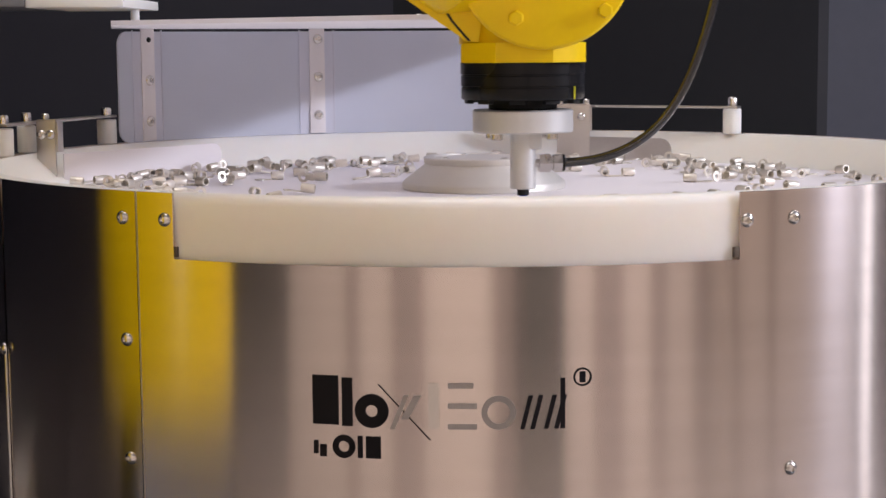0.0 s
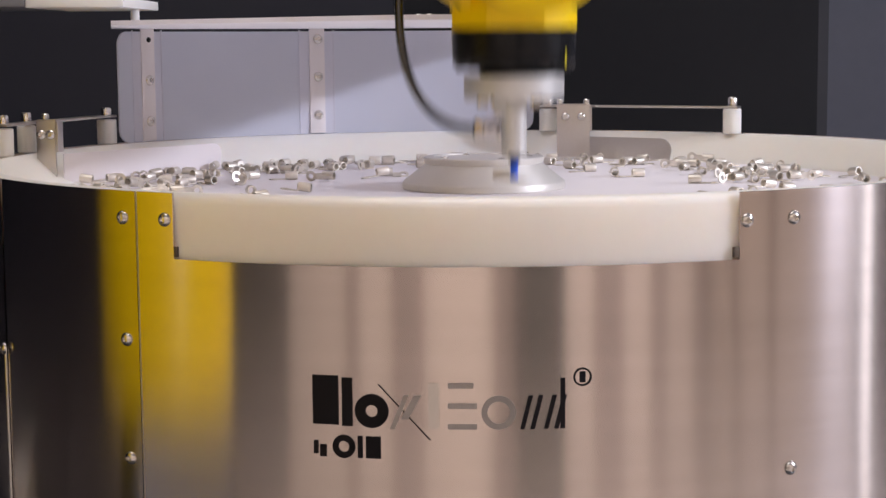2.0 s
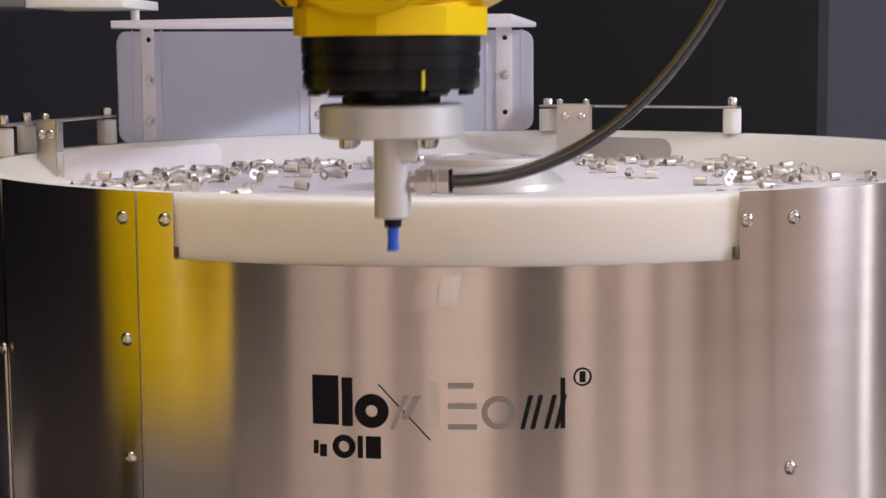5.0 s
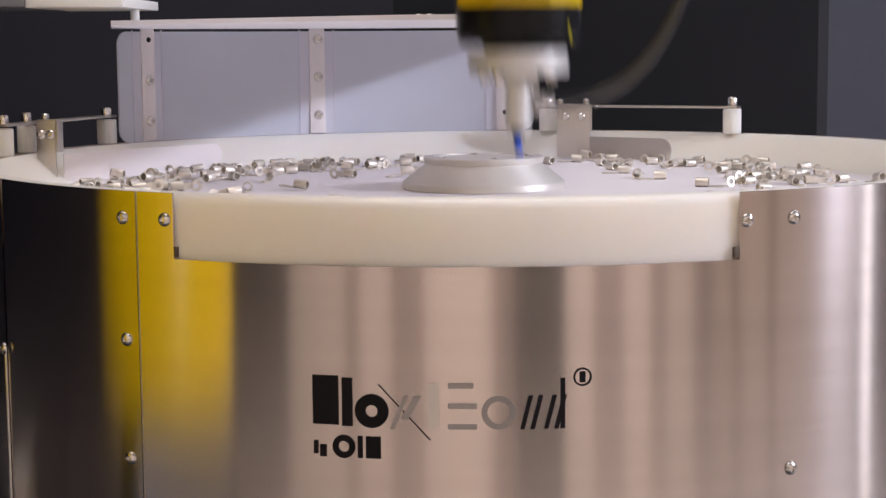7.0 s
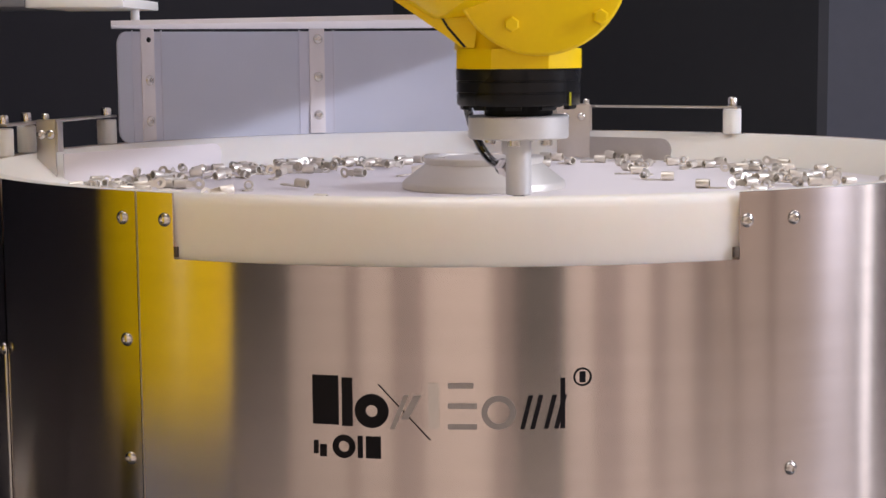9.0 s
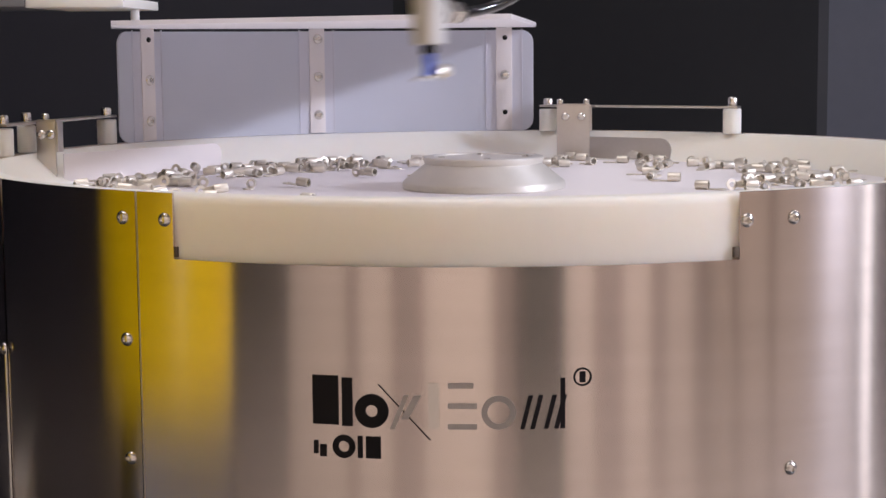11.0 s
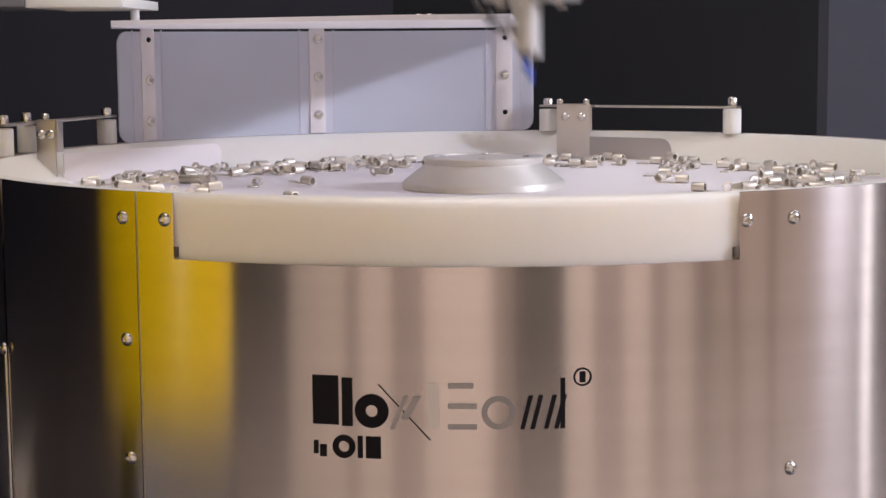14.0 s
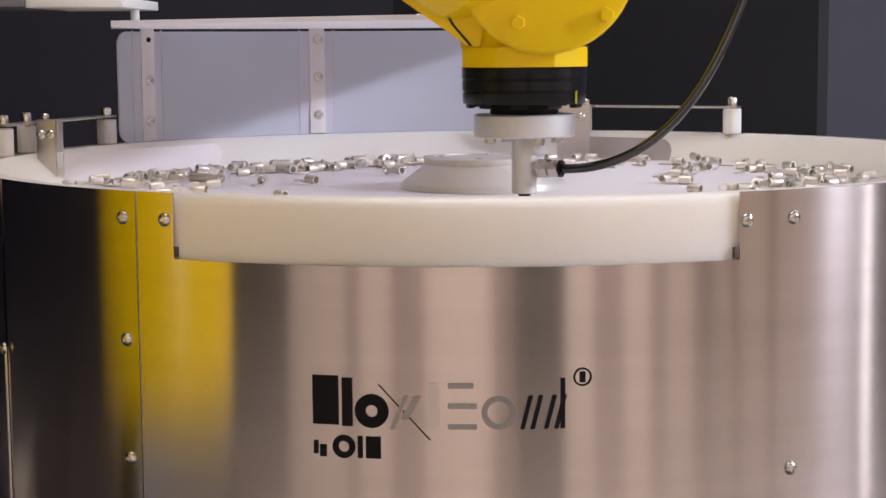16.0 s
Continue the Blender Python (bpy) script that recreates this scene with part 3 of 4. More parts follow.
part("stub", rod(bmesh.new(), 0.0042, -0.0045, 0.0, 20, 0.0004), NECK, tool, "short black stub")
part("suction_cup", lathe(bmesh.new(), [(0, -0.0045), (0.0027, -0.0045), (0.0027, -0.0085), (0.0023, -0.0092), (0.0027, -0.0100), (0.0025, -0.0120), (0.0030, -0.0158), (0.0027, -0.0160), (0.0, -0.0135)], 24), BLUE, tool, "bright blue rubber suction cup")
FIT = 0.0175
fitting = part("hose_fitting", lathe(bmesh.new(), [(0, 0.008), (0.0032, 0.008), (0.0032, 0.0108), (0.0066, 0.0110), (0.0070, 0.0116), (0.0070, 0.0188), (0.0052, 0.0194), (0.0052, 0.0205), (0.0062, 0.0210), (0.0062, 0.0270), (0, 0.0270)], 6, pose(0, 0, FIT, 0, 90)), CHROME, tool, "shiny nickel hose fitting")
part("fitting_collar", rod(bmesh.new(), 0.0058, 0.0270, 0.0290, 24, 0.0004, pose(0, 0, FIT, 0, 90)), BLACK, fitting, "black release collar")
# hose in rigid pieces
LINKS, LINK = 52, 0.0068
hose = []
for i in range(LINKS):
    bm = lathe(bmesh.new(), [(0, -0.0032), (0.0016, -0.0028), (0.0028, -0.0016), (0.0032, 0.0), (0.0032, 0.0003), (0.0032, LINK - 0.0003), (0.0032, LINK), (0.0028, LINK + 0.0016), (0.0016, LINK + 0.0028), (0, LINK + 0.0032)], 16)
    hose.append(part("hose_link", bm, HOSE, robot))


# ---- cable lugs ----
def lug_mesh():
    """Ring cable lug lying along x: open barrel and a flat tongue with a hole."""
    bm = bmesh.new()
    lathe(bm, [(0.0027, 0.0), (0.0036, 0.0), (0.0037, 0.0004), (0.0037, 0.0102), (0.0035, 0.0106), (0.0028, 0.0106)], 18, pose(0, 0, 0.0037, 0, 90))
    slab(bm, [(-0.0065, -0.0024), (-0.001, -0.0030), (0.0004, -0.0026), (0.0004, 0.0026), (-0.001, 0.0030), (-0.0065, 0.0024)], 0.0001, 0.0010)
    lathe(bm, [(0.0022, 0.0), (0.0046, 0.0), (0.0046, 0.0009), (0.0022, 0.0009)], 16, pose(-0.0098, 0, 0.0001))
    return bm


lug = tagged(part("cable_lug", lug_mesh(), TIN), "small tinned metal cable lug lying on the white disc", "cable lug", "cable lugs on the disc")
rng = random.Random(11)
SPIN = -2.2                     # degrees a second by which disc and lugs turn
FLIPS = (0.13, 0.42, 1.13, 1.42, 2.13, 2.43, 3.25, 3.45, 4.2, 4.5, 5.2, 5.5, 6.22, 6.45, 7.23, 7.54, 8.24, 8.54, 9.25, 9.55, 10.2, 10.5, 11.42, 11.65, 12.43, 12.66, 13.43, 13.65, 14.4, 14.66, 15.42, 15.74)


def lug_place(taken):
    """A free place on the disc: radius, angle from +x in degrees; few in front, most at the sides and the back left."""
    while True:
        a = rng.uniform(-180, 180)
        r = math.sqrt(rng.uniform(0.10 ** 2, 0.335 ** 2))
        near = abs(a + 90)
        keep = 0.05 if near < 38 else 0.16 if near < 52 else 1.0 if a > 98 or a < -140 else 0.5
        if 45 < a < 100:
            keep = 1.0
        elif -40 < a < 20:
            keep = 0.36
        if r < (0.25 if a > 40 or a < -140 else 0.17):
            keep *= 0.09
        if rng.random() > keep:
            continue
        p = Vector((r * math.cos(radians(a)), r * math.sin(radians(a))))
        if all((p - q).length > 0.011 for q in taken):
            taken.append(p)
            return r, a


def lug_rows(r, a, turn, tilt, lean):
    """Rows for a lug that turns with the disc and is thrown up when the disc swells at the back; lean rolls it on its barrel."""
    rows = []
    state = [r, a, turn, tilt]

    def at(t, z, roll):
        ang = state[1] + SPIN * t
        x, y = state[0] * math.cos(radians(ang)), state[0] * math.sin(radians(ang))
        rest = 0.0145 * abs(math.sin(radians(state[3]))) * (z == 0) + 0.001 * abs(math.sin(radians(lean)))
        return t, pose(x, y, DISC + 0.0002 + z + rest, roll, state[3], state[2] + SPIN * t) @ pose(0, 0, 0.0037, lean) @ pose(0, 0, -0.0037)

    rows.append(at(0, 0, 0))
    for strike in FLIPS:
        ang = state[1] + SPIN * strike
        share = swell(state[0] * math.cos(radians(ang)), state[0] * math.sin(radians(ang)))
        if share < 0.02 or strike > 15.8:
            continue
        # carried up by the swelling, a little higher than its top, then down again
        h = share * (SWELL + 0.003 + 0.009 * rng.random() ** 2)
        t, span = strike + rng.uniform(-0.004, 0.004), 0.135 + 0.025 * share * rng.random()
        r1 = min(0.334, max(0.235, state[0] + share * rng.uniform(-0.010, 0.010)))
        wild = rng.random() < 0.25
        da, dturn, spin = share * rng.uniform(-1.2, 2.6), share * rng.uniform(-50, 50), share * rng.uniform(-55, 55) * (1.0 if wild else 0.3)
        rows.append(at(t, 0, 0))
        r0, a0, u0, tilt0 = state
        for k, lift in ((0.28, 0.80), (0.50, 1.0), (0.75, 0.72)):
            state[:] = [r0 + (r1 - r0) * k, a0 + da * k, u0 + dturn * k, tilt0 * (1 - k) + spin * math.sin(k * math.pi)]
            rows.append(at(t + span * k, h * lift + 0.012 * abs(math.sin(radians(state[3]))), spin * math.sin(k * math.pi)))
        state[:] = [r1, a0 + da, u0 + dturn, 0.0]
        rows.append(at(t + span, 0, 0))
    for t in range(2, 17, 2):
        if all(abs(t - row[0]) > 0.4 for row in rows) or t == 16:
            busy = any(rows[i][0] < t < rows[i + 1][0] and rows[i + 1][0] - rows[i][0] < 0.12 for i in range(len(rows) - 1))
            later = [row for row in rows if row[0] > t]
            if not busy and (not later or t == 16):
                rows.append(at(t, 0, 0))
    return sorted(rows, key=lambda row: row[0])


def motions():
    """All that moves: the robot with its tool and hose, the disc, the lugs."""
    tool_rows = [
        (0, pose(0.027, -0.205, 1.039, 0, 0, 8)), (0.1, pose(0.021, -0.206, 1.038, 0, 0, 8)), (0.2, pose(0.019, -0.201, 1.074, 0, 0, 5)),
        (0.3, pose(0.020, -0.192, 1.148, 0, 0, 3)), (0.4, pose(-0.037, -0.521, 1.075, 0, 0, 0)), (0.5, pose(-0.046, -0.566, 1.050, 0, 0, 0)),
        (0.6, pose(-0.044, -0.552, 1.163, 0, 0, 0)), (0.7, pose(-0.018, -0.399, 1.153, 0, 0, 34)), (0.8, pose(0.025, -0.201, 1.074, 0, 0, 68)),
        (0.9, pose(0.025, -0.206, 1.038, 0, 0, 68)), (1, pose(0.019, -0.206, 1.037, 0, 0, 68)), (1.1, pose(0.026, -0.198, 1.098, 0, 0, 66)),
        (1.2, pose(-0.002, -0.308, 1.143, 0, 0, 34)), (1.3, pose(-0.044, -0.563, 1.055, 0, 0, 0)), (1.4, pose(-0.045, -0.565, 1.056, 0, 0, 0)),
        (1.5, pose(-0.044, -0.551, 1.171, 0, 0, 0)), (1.6, pose(-0.012, -0.363, 1.155, 0, 0, 80)), (1.7, pose(0.027, -0.200, 1.080, 0, 0, 160)),
        (1.8, pose(0.026, -0.205, 1.038, 0, 0, 160)), (1.9, pose(0.022, -0.206, 1.038, 0, 0, 160)), (2, pose(0.021, -0.203, 1.062, 0, 0, 160)),
        (2.1, pose(0.033, -0.193, 1.141, 0, 0, 107)), (2.2, pose(-0.022, -0.428, 1.120, 0, 0, 53)), (2.3, pose(-0.045, -0.566, 1.050, 0, 0, 0)),
        (2.4, pose(-0.046, -0.560, 1.099, 0, 0, 0)), (2.5, pose(-0.036, -0.504, 1.169, 0, 0, 22)), (2.6, pose(0.001, -0.296, 1.105, 0, 0, 45)),
        (2.7, pose(0.014, -0.224, 1.047, 0, 0, 45)), (2.8, pose(0.009, -0.253, 1.042, 0, 0, 45)), (2.9, pose(0.009, -0.251, 1.065, 0, 0, 45)),
        (3, pose(0.021, -0.193, 1.144, 0, 0, 30)), (3.1, pose(-0.033, -0.494, 1.085, 0, 0, 15)), (3.2, pose(-0.046, -0.566, 1.049, 0, 0, 0)),
        (3.3, pose(-0.045, -0.554, 1.149, 0, 0, 0)), (3.4, pose(-0.032, -0.484, 1.171, 0, 0, 56)), (3.5, pose(0.018, -0.194, 1.139, 0, 0, 112)),
        (3.6, pose(0.041, -0.202, 1.064, 0, 0, 168)), (3.7, pose(0.037, -0.205, 1.037, 0, 0, 168)), (3.8, pose(0.032, -0.205, 1.043, 0, 0, 168)),
        (3.9, pose(0.039, -0.196, 1.112, 0, 0, 168)), (4, pose(0.021, -0.190, 1.172, 0, 0, 112)), (4.1, pose(-0.039, -0.528, 1.080, 0, 0, 56)),
        (4.2, pose(-0.045, -0.566, 1.050, 0, 0, 0)), (4.3, pose(-0.044, -0.552, 1.163, 0, 0, 0)), (4.4, pose(-0.018, -0.399, 1.153, 0, 0, 28)),
        (4.5, pose(0.025, -0.201, 1.074, 0, 0, 55)), (4.6, pose(0.025, -0.206, 1.038, 0, 0, 55)), (4.7, pose(0.019, -0.206, 1.037, 0, 0, 55)),
        (4.8, pose(0.026, -0.198, 1.098, 0, 0, 55)), (4.9, pose(-0.002, -0.308, 1.143, 0, 0, 27)), (5, pose(-0.044, -0.563, 1.055, 0, 0, 0)),
        (5.1, pose(-0.045, -0.565, 1.056, 0, 0, 0)), (5.2, pose(-0.044, -0.551, 1.171, 0, 0, 0)), (5.3, pose(-0.012, -0.363, 1.155, 0, 0, 82)),
        (5.4, pose(0.027, -0.200, 1.080, 0, 0, 165)), (5.5, pose(0.026, -0.205, 1.038, 0, 0, 165)), (5.6, pose(0.019, -0.205, 1.042, 0, 0, 165)),
        (5.7, pose(0.026, -0.196, 1.116, 0, 0, 110)), (5.8, pose(-0.025, -0.445, 1.105, 0, 0, 55)), (5.9, pose(-0.045, -0.566, 1.048, 0, 0, 0)),
        (6, pose(-0.045, -0.558, 1.119, 0, 0, 0)), (6.1, pose(-0.028, -0.458, 1.164, 0, 0, 18)), (6.2, pose(0.024, -0.201, 1.079, 0, 0, 37)),
        (6.3, pose(0.024, -0.206, 1.036, 0, 0, 55)), (6.4, pose(0.019, -0.205, 1.042, 0, 0, 55)), (6.5, pose(0.026, -0.196, 1.116, 0, 0, 48)),
        (6.6, pose(-0.025, -0.445, 1.105, 0, 0, 22)), (6.7, pose(-0.045, -0.566, 1.048, 0, 0, 0)), (6.8, pose(-0.045, -0.558, 1.119, 0, 0, 0)),
        (6.9, pose(-0.028, -0.458, 1.164, 0, 0, 13)), (7, pose(0.024, -0.201, 1.079, 0, 0, 25)), (7.1, pose(0.030, -0.206, 1.036, 0, 0, 25)),
        (7.2, pose(0.023, -0.206, 1.036, 0, 0, 25)), (7.3, pose(0.022, -0.200, 1.083, 0, 0, 25)), (7.4, pose(-0.008, -0.347, 1.134, 0, 0, 12)),
        (7.5, pose(-0.044, -0.563, 1.055, 0, 0, 0)), (7.6, pose(-0.046, -0.565, 1.058, 0, 0, 0)), (7.7, pose(-0.043, -0.544, 1.172, 0, 0, 0)),
        (7.8, pose(0.005, -0.266, 1.161, 0, 0, 80)), (7.9, pose(0.059, -0.199, 1.085, 0, 0, 160)), (8, pose(0.061, -0.205, 1.036, 0, 0, 160)),
        (8.1, pose(0.055, -0.205, 1.036, 0, 0, 160)), (8.2, pose(0.055, -0.200, 1.079, 0, 0, 160)), (8.3, pose(0.045, -0.191, 1.154, 0, 0, 107)),
        (8.4, pose(-0.031, -0.483, 1.101, 0, 0, 53)), (8.5, pose(-0.045, -0.566, 1.050, 0, 0, 0)), (8.6, pose(-0.045, -0.556, 1.134, 0, 0, 0)),
        (8.7, pose(-0.029, -0.466, 1.170, 0, 0, 56)), (8.8, pose(0.020, -0.198, 1.101, 0, 0, 112)), (8.9, pose(0.030, -0.206, 1.037, 0, 0, 112)),
        (9, pose(0.024, -0.206, 1.035, 0, 0, 112)), (9.1, pose(0.022, -0.203, 1.063, 0, 0, 112)), (9.2, pose(0.019, -0.193, 1.145, 0, 0, 56)),
        (9.3, pose(-0.044, -0.563, 1.058, 0, 0, 0)), (9.4, pose(-0.045, -0.566, 1.053, 0, 0, 0)), (9.5, pose(-0.039, -0.520, 1.172, 0, 0, 0)),
        (9.6, pose(0.012, -0.225, 1.118, 0, 0, 5)), (9.7, pose(0.046, -0.204, 1.044, 0, 0, 10)), (9.8, pose(0.039, -0.205, 1.036, 0, 0, 10)),
        (9.9, pose(0.033, -0.204, 1.048, 0, 0, 10)), (10, pose(0.025, -0.195, 1.130, 0, 0, 7)), (10.1, pose(-0.034, -0.499, 1.086, 0, 0, 3)),
        (10.2, pose(-0.045, -0.566, 1.049, 0, 0, 0)), (10.3, pose(-0.046, -0.554, 1.149, 0, 0, 0)), (10.4, pose(-0.029, -0.466, 1.171, 0, 0, 55)),
        (10.5, pose(0.031, -0.194, 1.131, 0, 0, 110)), (10.6, pose(0.058, -0.204, 1.047, 0, 0, 165)), (10.7, pose(0.050, -0.205, 1.036, 0, 0, 165)),
        (10.8, pose(0.045, -0.204, 1.043, 0, 0, 165)), (10.9, pose(0.046, -0.196, 1.116, 0, 0, 110)), (11, pose(-0.029, -0.467, 1.138, 0, 0, 55)),
        (11.1, pose(-0.045, -0.566, 1.053, 0, 0, 0)), (11.2, pose(-0.035, -0.501, 1.171, 0, 0, 0)), (11.3, pose(-0.010, -0.358, 1.135, 0, 0, 28)),
        (11.4, pose(0.023, -0.204, 1.053, 0, 0, 55)), (11.5, pose(0.019, -0.206, 1.036, 0, 0, 55)), (11.6, pose(0.013, -0.229, 1.044, 0, 0, 55)),
        (11.7, pose(0.019, -0.196, 1.120, 0, 0, 37)), (11.8, pose(-0.028, -0.462, 1.105, 0, 0, 18)), (11.9, pose(-0.044, -0.565, 1.050, 0, 0, 0)),
        (12, pose(-0.046, -0.561, 1.090, 0, 0, 0)), (12.1, pose(-0.039, -0.522, 1.173, 0, 0, 46)), (12.2, pose(0.008, -0.262, 1.143, 0, 0, 92)),
        (12.3, pose(0.044, -0.268, 1.055, 0, 0, 138)), (12.4, pose(0.040, -0.273, 1.041, 0, 0, 138)), (12.5, pose(0.032, -0.274, 1.041, 0, 0, 138)),
        (12.6, pose(0.025, -0.245, 1.108, 0, 0, 94)), (12.7, pose(-0.010, -0.352, 1.151, 0, 0, 47)), (12.8, pose(-0.044, -0.563, 1.058, 0, 0, 0)),
        (12.9, pose(-0.045, -0.566, 1.053, 0, 0, 0)), (13, pose(-0.039, -0.520, 1.172, 0, 0, 0)), (13.1, pose(0.012, -0.225, 1.118, 0, 0, 2)),
        (13.2, pose(0.046, -0.204, 1.044, 0, 0, 5)), (13.3, pose(0.039, -0.205, 1.036, 0, 0, 5)), (13.4, pose(0.033, -0.204, 1.048, 0, 0, 5)),
        (13.5, pose(0.025, -0.195, 1.130, 0, 0, 3)), (13.6, pose(-0.034, -0.499, 1.086, 0, 0, 2)), (13.7, pose(-0.045, -0.566, 1.049, 0, 0, 0)),
        (13.8, pose(-0.046, -0.554, 1.149, 0, 0, 0)), (13.9, pose(-0.029, -0.466, 1.171, 0, 0, 57)), (14, pose(0.031, -0.194, 1.131, 0, 0, 115)),
        (14.1, pose(0.058, -0.204, 1.047, 0, 0, 172)), (14.2, pose(0.050, -0.205, 1.036, 0, 0, 172)), (14.3, pose(0.045, -0.204, 1.043, 0, 0, 172)),
        (14.4, pose(0.046, -0.196, 1.116, 0, 0, 129)), (14.5, pose(0.028, -0.189, 1.173, 0, 0, 86)), (14.6, pose(-0.029, -0.467, 1.138, 0, 0, 43)),
        (14.7, pose(-0.045, -0.566, 1.053, 0, 0, 0)), (14.8, pose(-0.045, -0.563, 1.076, 0, 0, 0)), (14.9, pose(-0.035, -0.501, 1.171, 0, 0, 0)),
        (15, pose(0.025, -0.197, 1.112, 0, 0, 44)), (15.1, pose(0.050, -0.205, 1.036, 0, 0, 88)), (15.2, pose(0.042, -0.205, 1.036, 0, 0, 88)),
        (15.3, pose(0.036, -0.204, 1.049, 0, 0, 66)), (15.4, pose(0.022, -0.194, 1.137, 0, 0, 44)), (15.5, pose(-0.037, -0.516, 1.081, 0, 0, 22)),
        (15.6, pose(-0.045, -0.566, 1.050, 0, 0, 0)), (15.7, pose(-0.045, -0.554, 1.154, 0, 0, 0)), (15.8, pose(-0.016, -0.391, 1.149, 0, 0, -14)),
        (15.9, pose(0.032, -0.202, 1.063, 0, 0, -26)), (16, pose(0.028, -0.206, 1.036, 0, 0, -28)),
    ]
    here = Matrix.Translation(-ROBOT)
    walk(tool, [(t, here @ m) for t, m in tool_rows])
    turns, ups, fores, wrists, pieces = [], [], [], [], [[] for _ in hose]
    for t, m in tool_rows:
        w = here @ m.translation + Vector((0, 0, WRIST))
        yaw = math.atan2(w.y, w.x)
        reach, rise = math.hypot(w.x, w.y), w.z - SHOULDER
        d = min(math.hypot(reach, rise), L1 + L2 - 0.003)
        lift = math.atan2(rise, reach) + math.acos((L1 * L1 + d * d - L2 * L2) / (2 * L1 * d))
        elbow = Vector((L1 * math.cos(lift) * math.cos(yaw), L1 * math.cos(lift) * math.sin(yaw), SHOULDER + L1 * math.sin(lift)))
        way = w - elbow
        drop = math.atan2(way.z, math.hypot(way.x, way.y))
        turns.append((t, pose(0, 0, 0, 0, 0, math.degrees(yaw))))
        ups.append((t, pose(0, 0, SHOULDER, 0, 90 - math.degrees(lift), math.degrees(yaw))))
        fores.append((t, Matrix.Translation(elbow) @ Euler((0, math.pi / 2 - drop, yaw)).to_matrix().to_4x4()))
        wrists.append((t, Matrix.Translation(w) @ pose(0, 0, 0, 0, 0, 0.95 * (math.degrees(yaw) - 25.0))))
        # hose: from the fitting in a curve up to a clip high on the arm
        h = here @ m
        start = h @ Vector((0.028, 0, FIT))
        out = (h.to_3x3() @ Vector((1, 0, 0))).normalized()
        side = 0.5 + 0.5 * math.tanh(2.0 * out.x)
        near = min(1.0, max(0.0, (-0.20 - m.translation.y) / 0.36))
        clip = w + Vector((-0.056 + (0.218 + 0.055 * near) * side + 0.06 * max(0.0, -out.y), 0.03 * (1 - side), 0.075 + 0.01 * side))
        p1 = start + out * (0.070 + 0.040 * side)
        p2 = clip - Vector((0.042 * (1 - side) + 0.035 * side, 0, 0.10))
        samples = []
        for i in range(61):
            k = i / 60
            samples.append(start * (1 - k) ** 3 + p1 * 3 * k * (1 - k) ** 2 + p2 * 3 * k * k * (1 - k) + clip * k ** 3)
        end = (samples[-1] - samples[-2]).normalized()
        samples += [samples[-1] + end * 0.01 * i for i in range(1, 40)]
        lengths = [0.0]
        for a, b in zip(samples, samples[1:]):
            lengths.append(lengths[-1] + (b - a).length)
        joints, i = [], 0
        for k in range(LINKS + 1):
            want = k * LINK
            while lengths[i + 1] < want:
                i += 1
            f = (want - lengths[i]) / (lengths[i + 1] - lengths[i])
            joints.append(samples[i].lerp(samples[i + 1], f))
        for k in range(LINKS):
            q = (joints[k + 1] - joints[k]).to_track_quat("Z", "Y")
            pieces[k].append((t, Matrix.Translation(joints[k]) @ q.to_matrix().to_4x4()))
    walk(turret, turns)
    walk(upper_arm, ups)
    walk(forearm, fores)
    walk(wrist, wrists)
    for ob, rows in zip(hose, pieces):
        walk(ob, rows)

    spins = [(t, pose(0, 0, DISC, 0, 0, SPIN * t)) for t in range(0, 17, 2)]
    walk(disc, spins)
    low, high = pose(0, 0, DISC - Z0 - SWELL - 0.0012), pose(0, 0, DISC - Z0)
    rises = [(0, low)]
    for strike in FLIPS:
        rises += [(strike, low), (strike + 0.04, low.lerp(high, 0.85)), (strike + 0.07, high), (strike + 0.10, low.lerp(high, 0.8)), (strike + 0.14, low)]
    walk(disc_swelling, rises + [(16, low)])

    # lugs that are picked up and let fall in front: time of the grip, time of the release
    poses = dict((round(t, 1), m) for t, m in tool_rows)
    carried = ((0.1, 0.5, 0.095), (1.0, 1.3), (1.9, 2.3), (2.8, 3.2), (3.8, 4.1), (4.7, 5.0), (5.5, 5.9), (6.4, 6.6), (7.2, 7.5, 0.03), (8.1, 8.5, 0.085),
               (9.0, 9.4), (9.8, 10.2), (10.7, 11.1), (11.6, 11.9), (12.5, 12.8), (13.3, 13.7), (14.2, 14.7), (15.2, 15.6), (16.0, 17.0))
    taken = []
    lugs = [lug] + [copy_thing(lug, Matrix()) for _ in range(len(carried) + 184)]
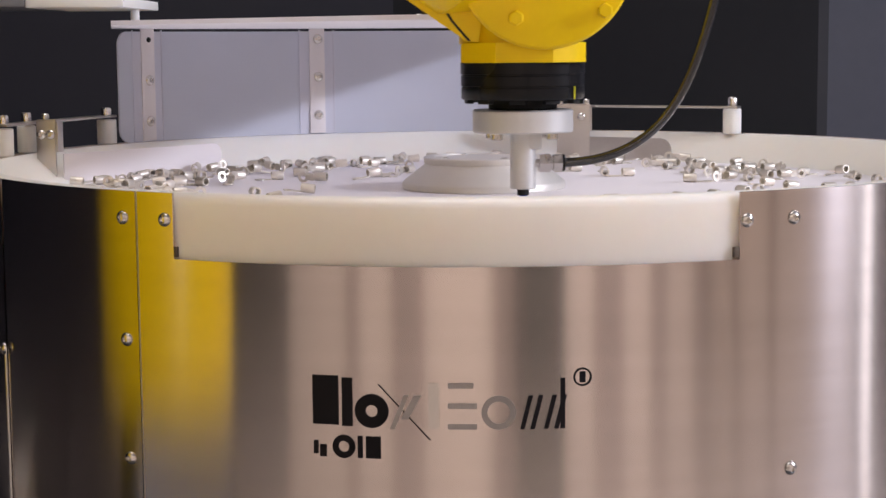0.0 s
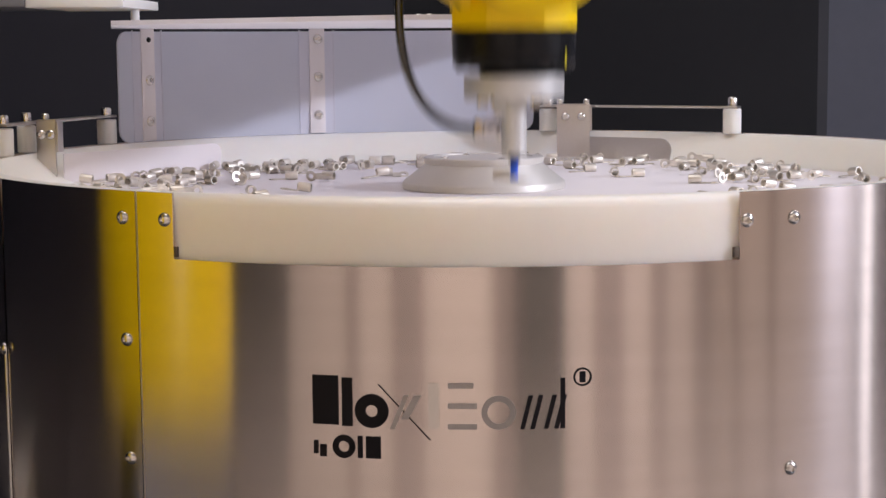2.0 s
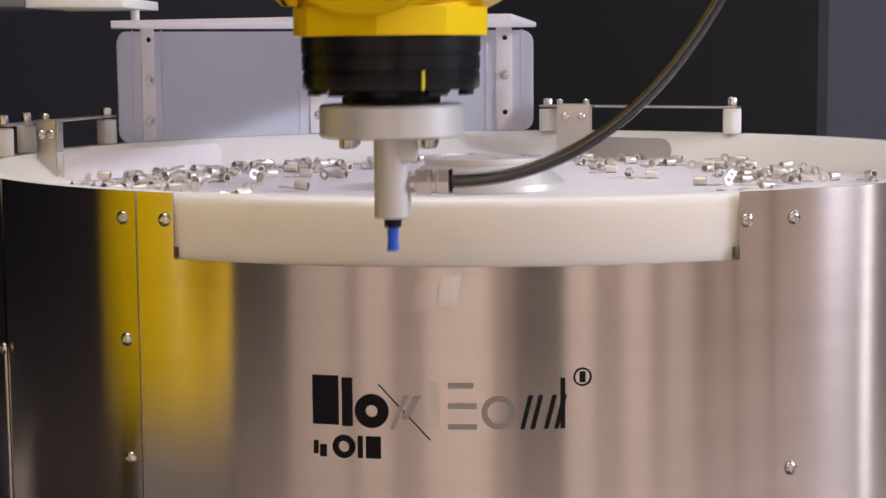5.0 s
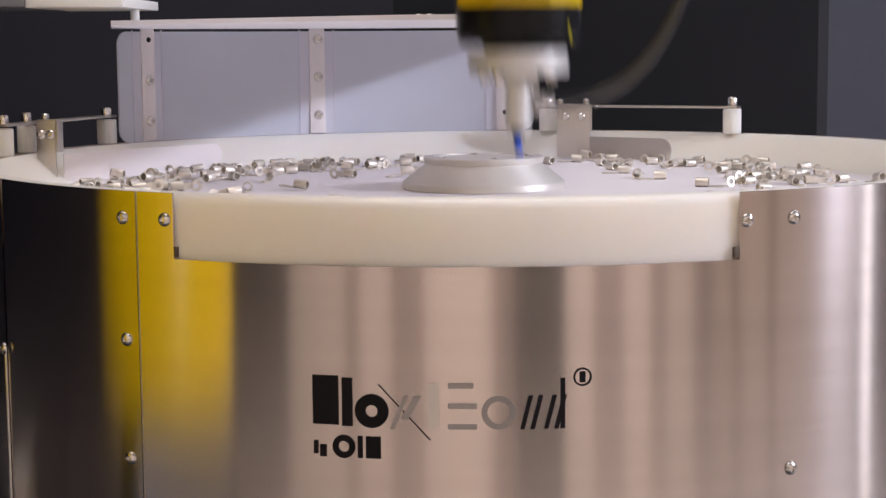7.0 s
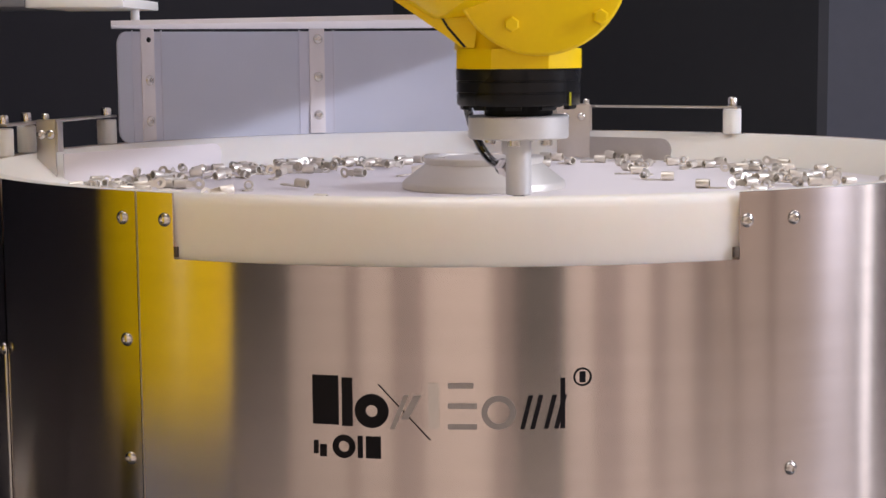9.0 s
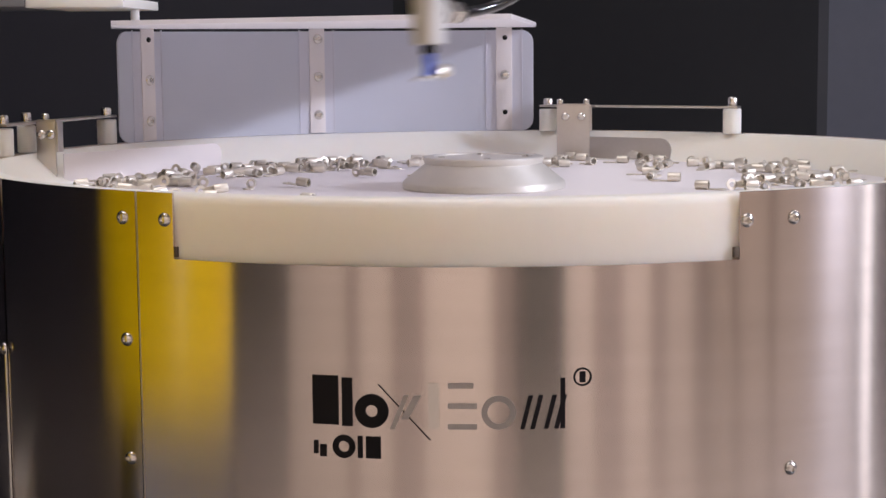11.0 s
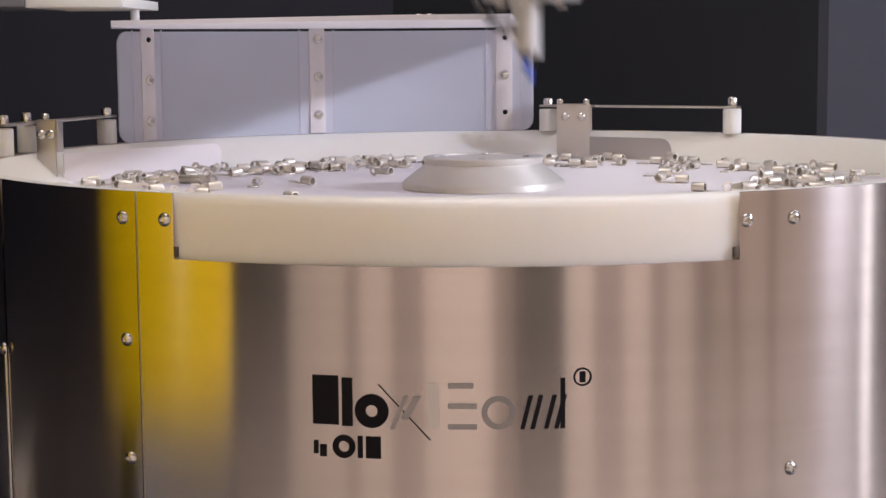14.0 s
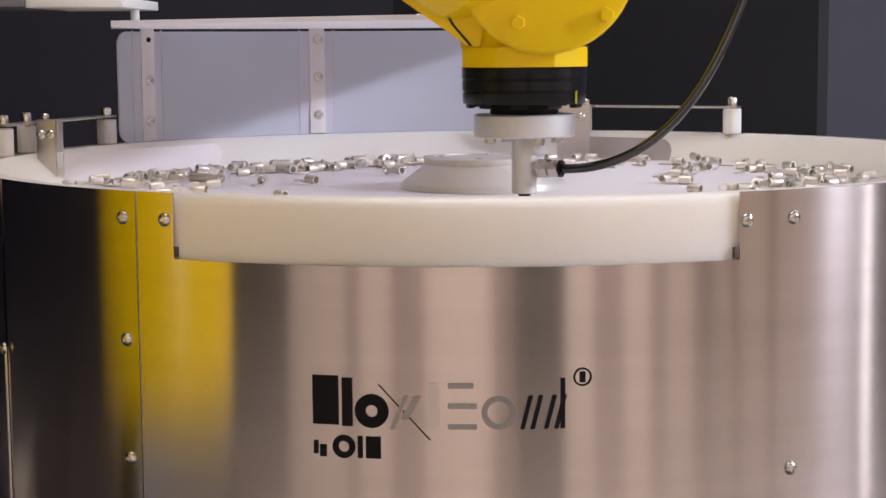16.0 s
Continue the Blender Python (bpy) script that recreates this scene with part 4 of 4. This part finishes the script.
    for i, (grip, release, *lead) in enumerate(carried):
        lead = lead[0] if lead else 0.06
        ob = lugs[i]
        # held by its tongue, the barrel pointing away under the hose fitting
        tip = pose(0, 0, -0.0165 - 0.0012, 0, 0, rng.uniform(-8, 8)) @ pose(0.004, 0, 0)
        m0 = poses[grip] @ tip
        at = m0.translation
        r, a = math.hypot(at.x, at.y), math.degrees(math.atan2(at.y, at.x))
        turn = math.degrees(m0.to_euler().z)
        rows = []
        for t in sorted({0.0, *[k for k in range(1, 17) if k < grip - 0.3], max(0.0, grip - 0.02)}):
            b = a - SPIN * (grip - t)
            rows.append((t, pose(r * math.cos(radians(b)), r * math.sin(radians(b)), DISC + 0.0002, 0, 0, turn - SPIN * (grip - t))))
        if rows[0][0] < 15.99 and grip < 15.95:
            for t in sorted(poses):
                if grip + 0.05 < t < release - 0.05:
                    rows.append((t, poses[t] @ tip))
            b0 = poses[round(release - 0.1, 1)].lerp(poses[release], 1 - 10 * lead) @ tip
            fling = (poses[release].translation - poses[round(release - 0.1, 1)].translation) * 10
            fling = Vector((0.35 * fling.x, 0.35 * fling.y, max(-2.2, min(0.0, 1.2 * fling.z))))
            release -= lead
            rows.append((release, b0))
            fall = (fling.z + math.sqrt(fling.z ** 2 + 2 * 9.81 * (b0.translation.z - TABLE_TOP - 0.004))) / 9.81
            k = 0.04
            while k < fall:
                rows.append((release + k, Matrix.Translation(fling * k - Vector((0, 0, 4.905 * k * k))) @ b0 @ pose(0, 0, 0, 0, 60 * k, 0)))
                k += 0.08
            final = pose(b0.translation.x + fling.x * fall + 0.014 * (i % 5 - 2), b0.translation.y + fling.y * fall + 0.014 * (i // 5 - 1), TABLE_TOP + 0.0002, 0, 0, turn)
            rows.append((release + fall, final))
            rows.append((max(16.0, release + fall + 0.3), final))
        else:
            rows.append((16.0, m0))
        walk(ob, rows)
        taken.append(Vector((rows[0][1].translation.x, rows[0][1].translation.y)))

    for i in range(185):
        r, a = lug_place(taken)
        walk(lugs[len(carried) + i], lug_rows(r, a, rng.uniform(-180, 180), rng.choice((0, 0, 0, 0, 6, -7)), rng.choice((0, 0, 0, 0, 0, 0, 0, 82, -80, -30))))


motions()
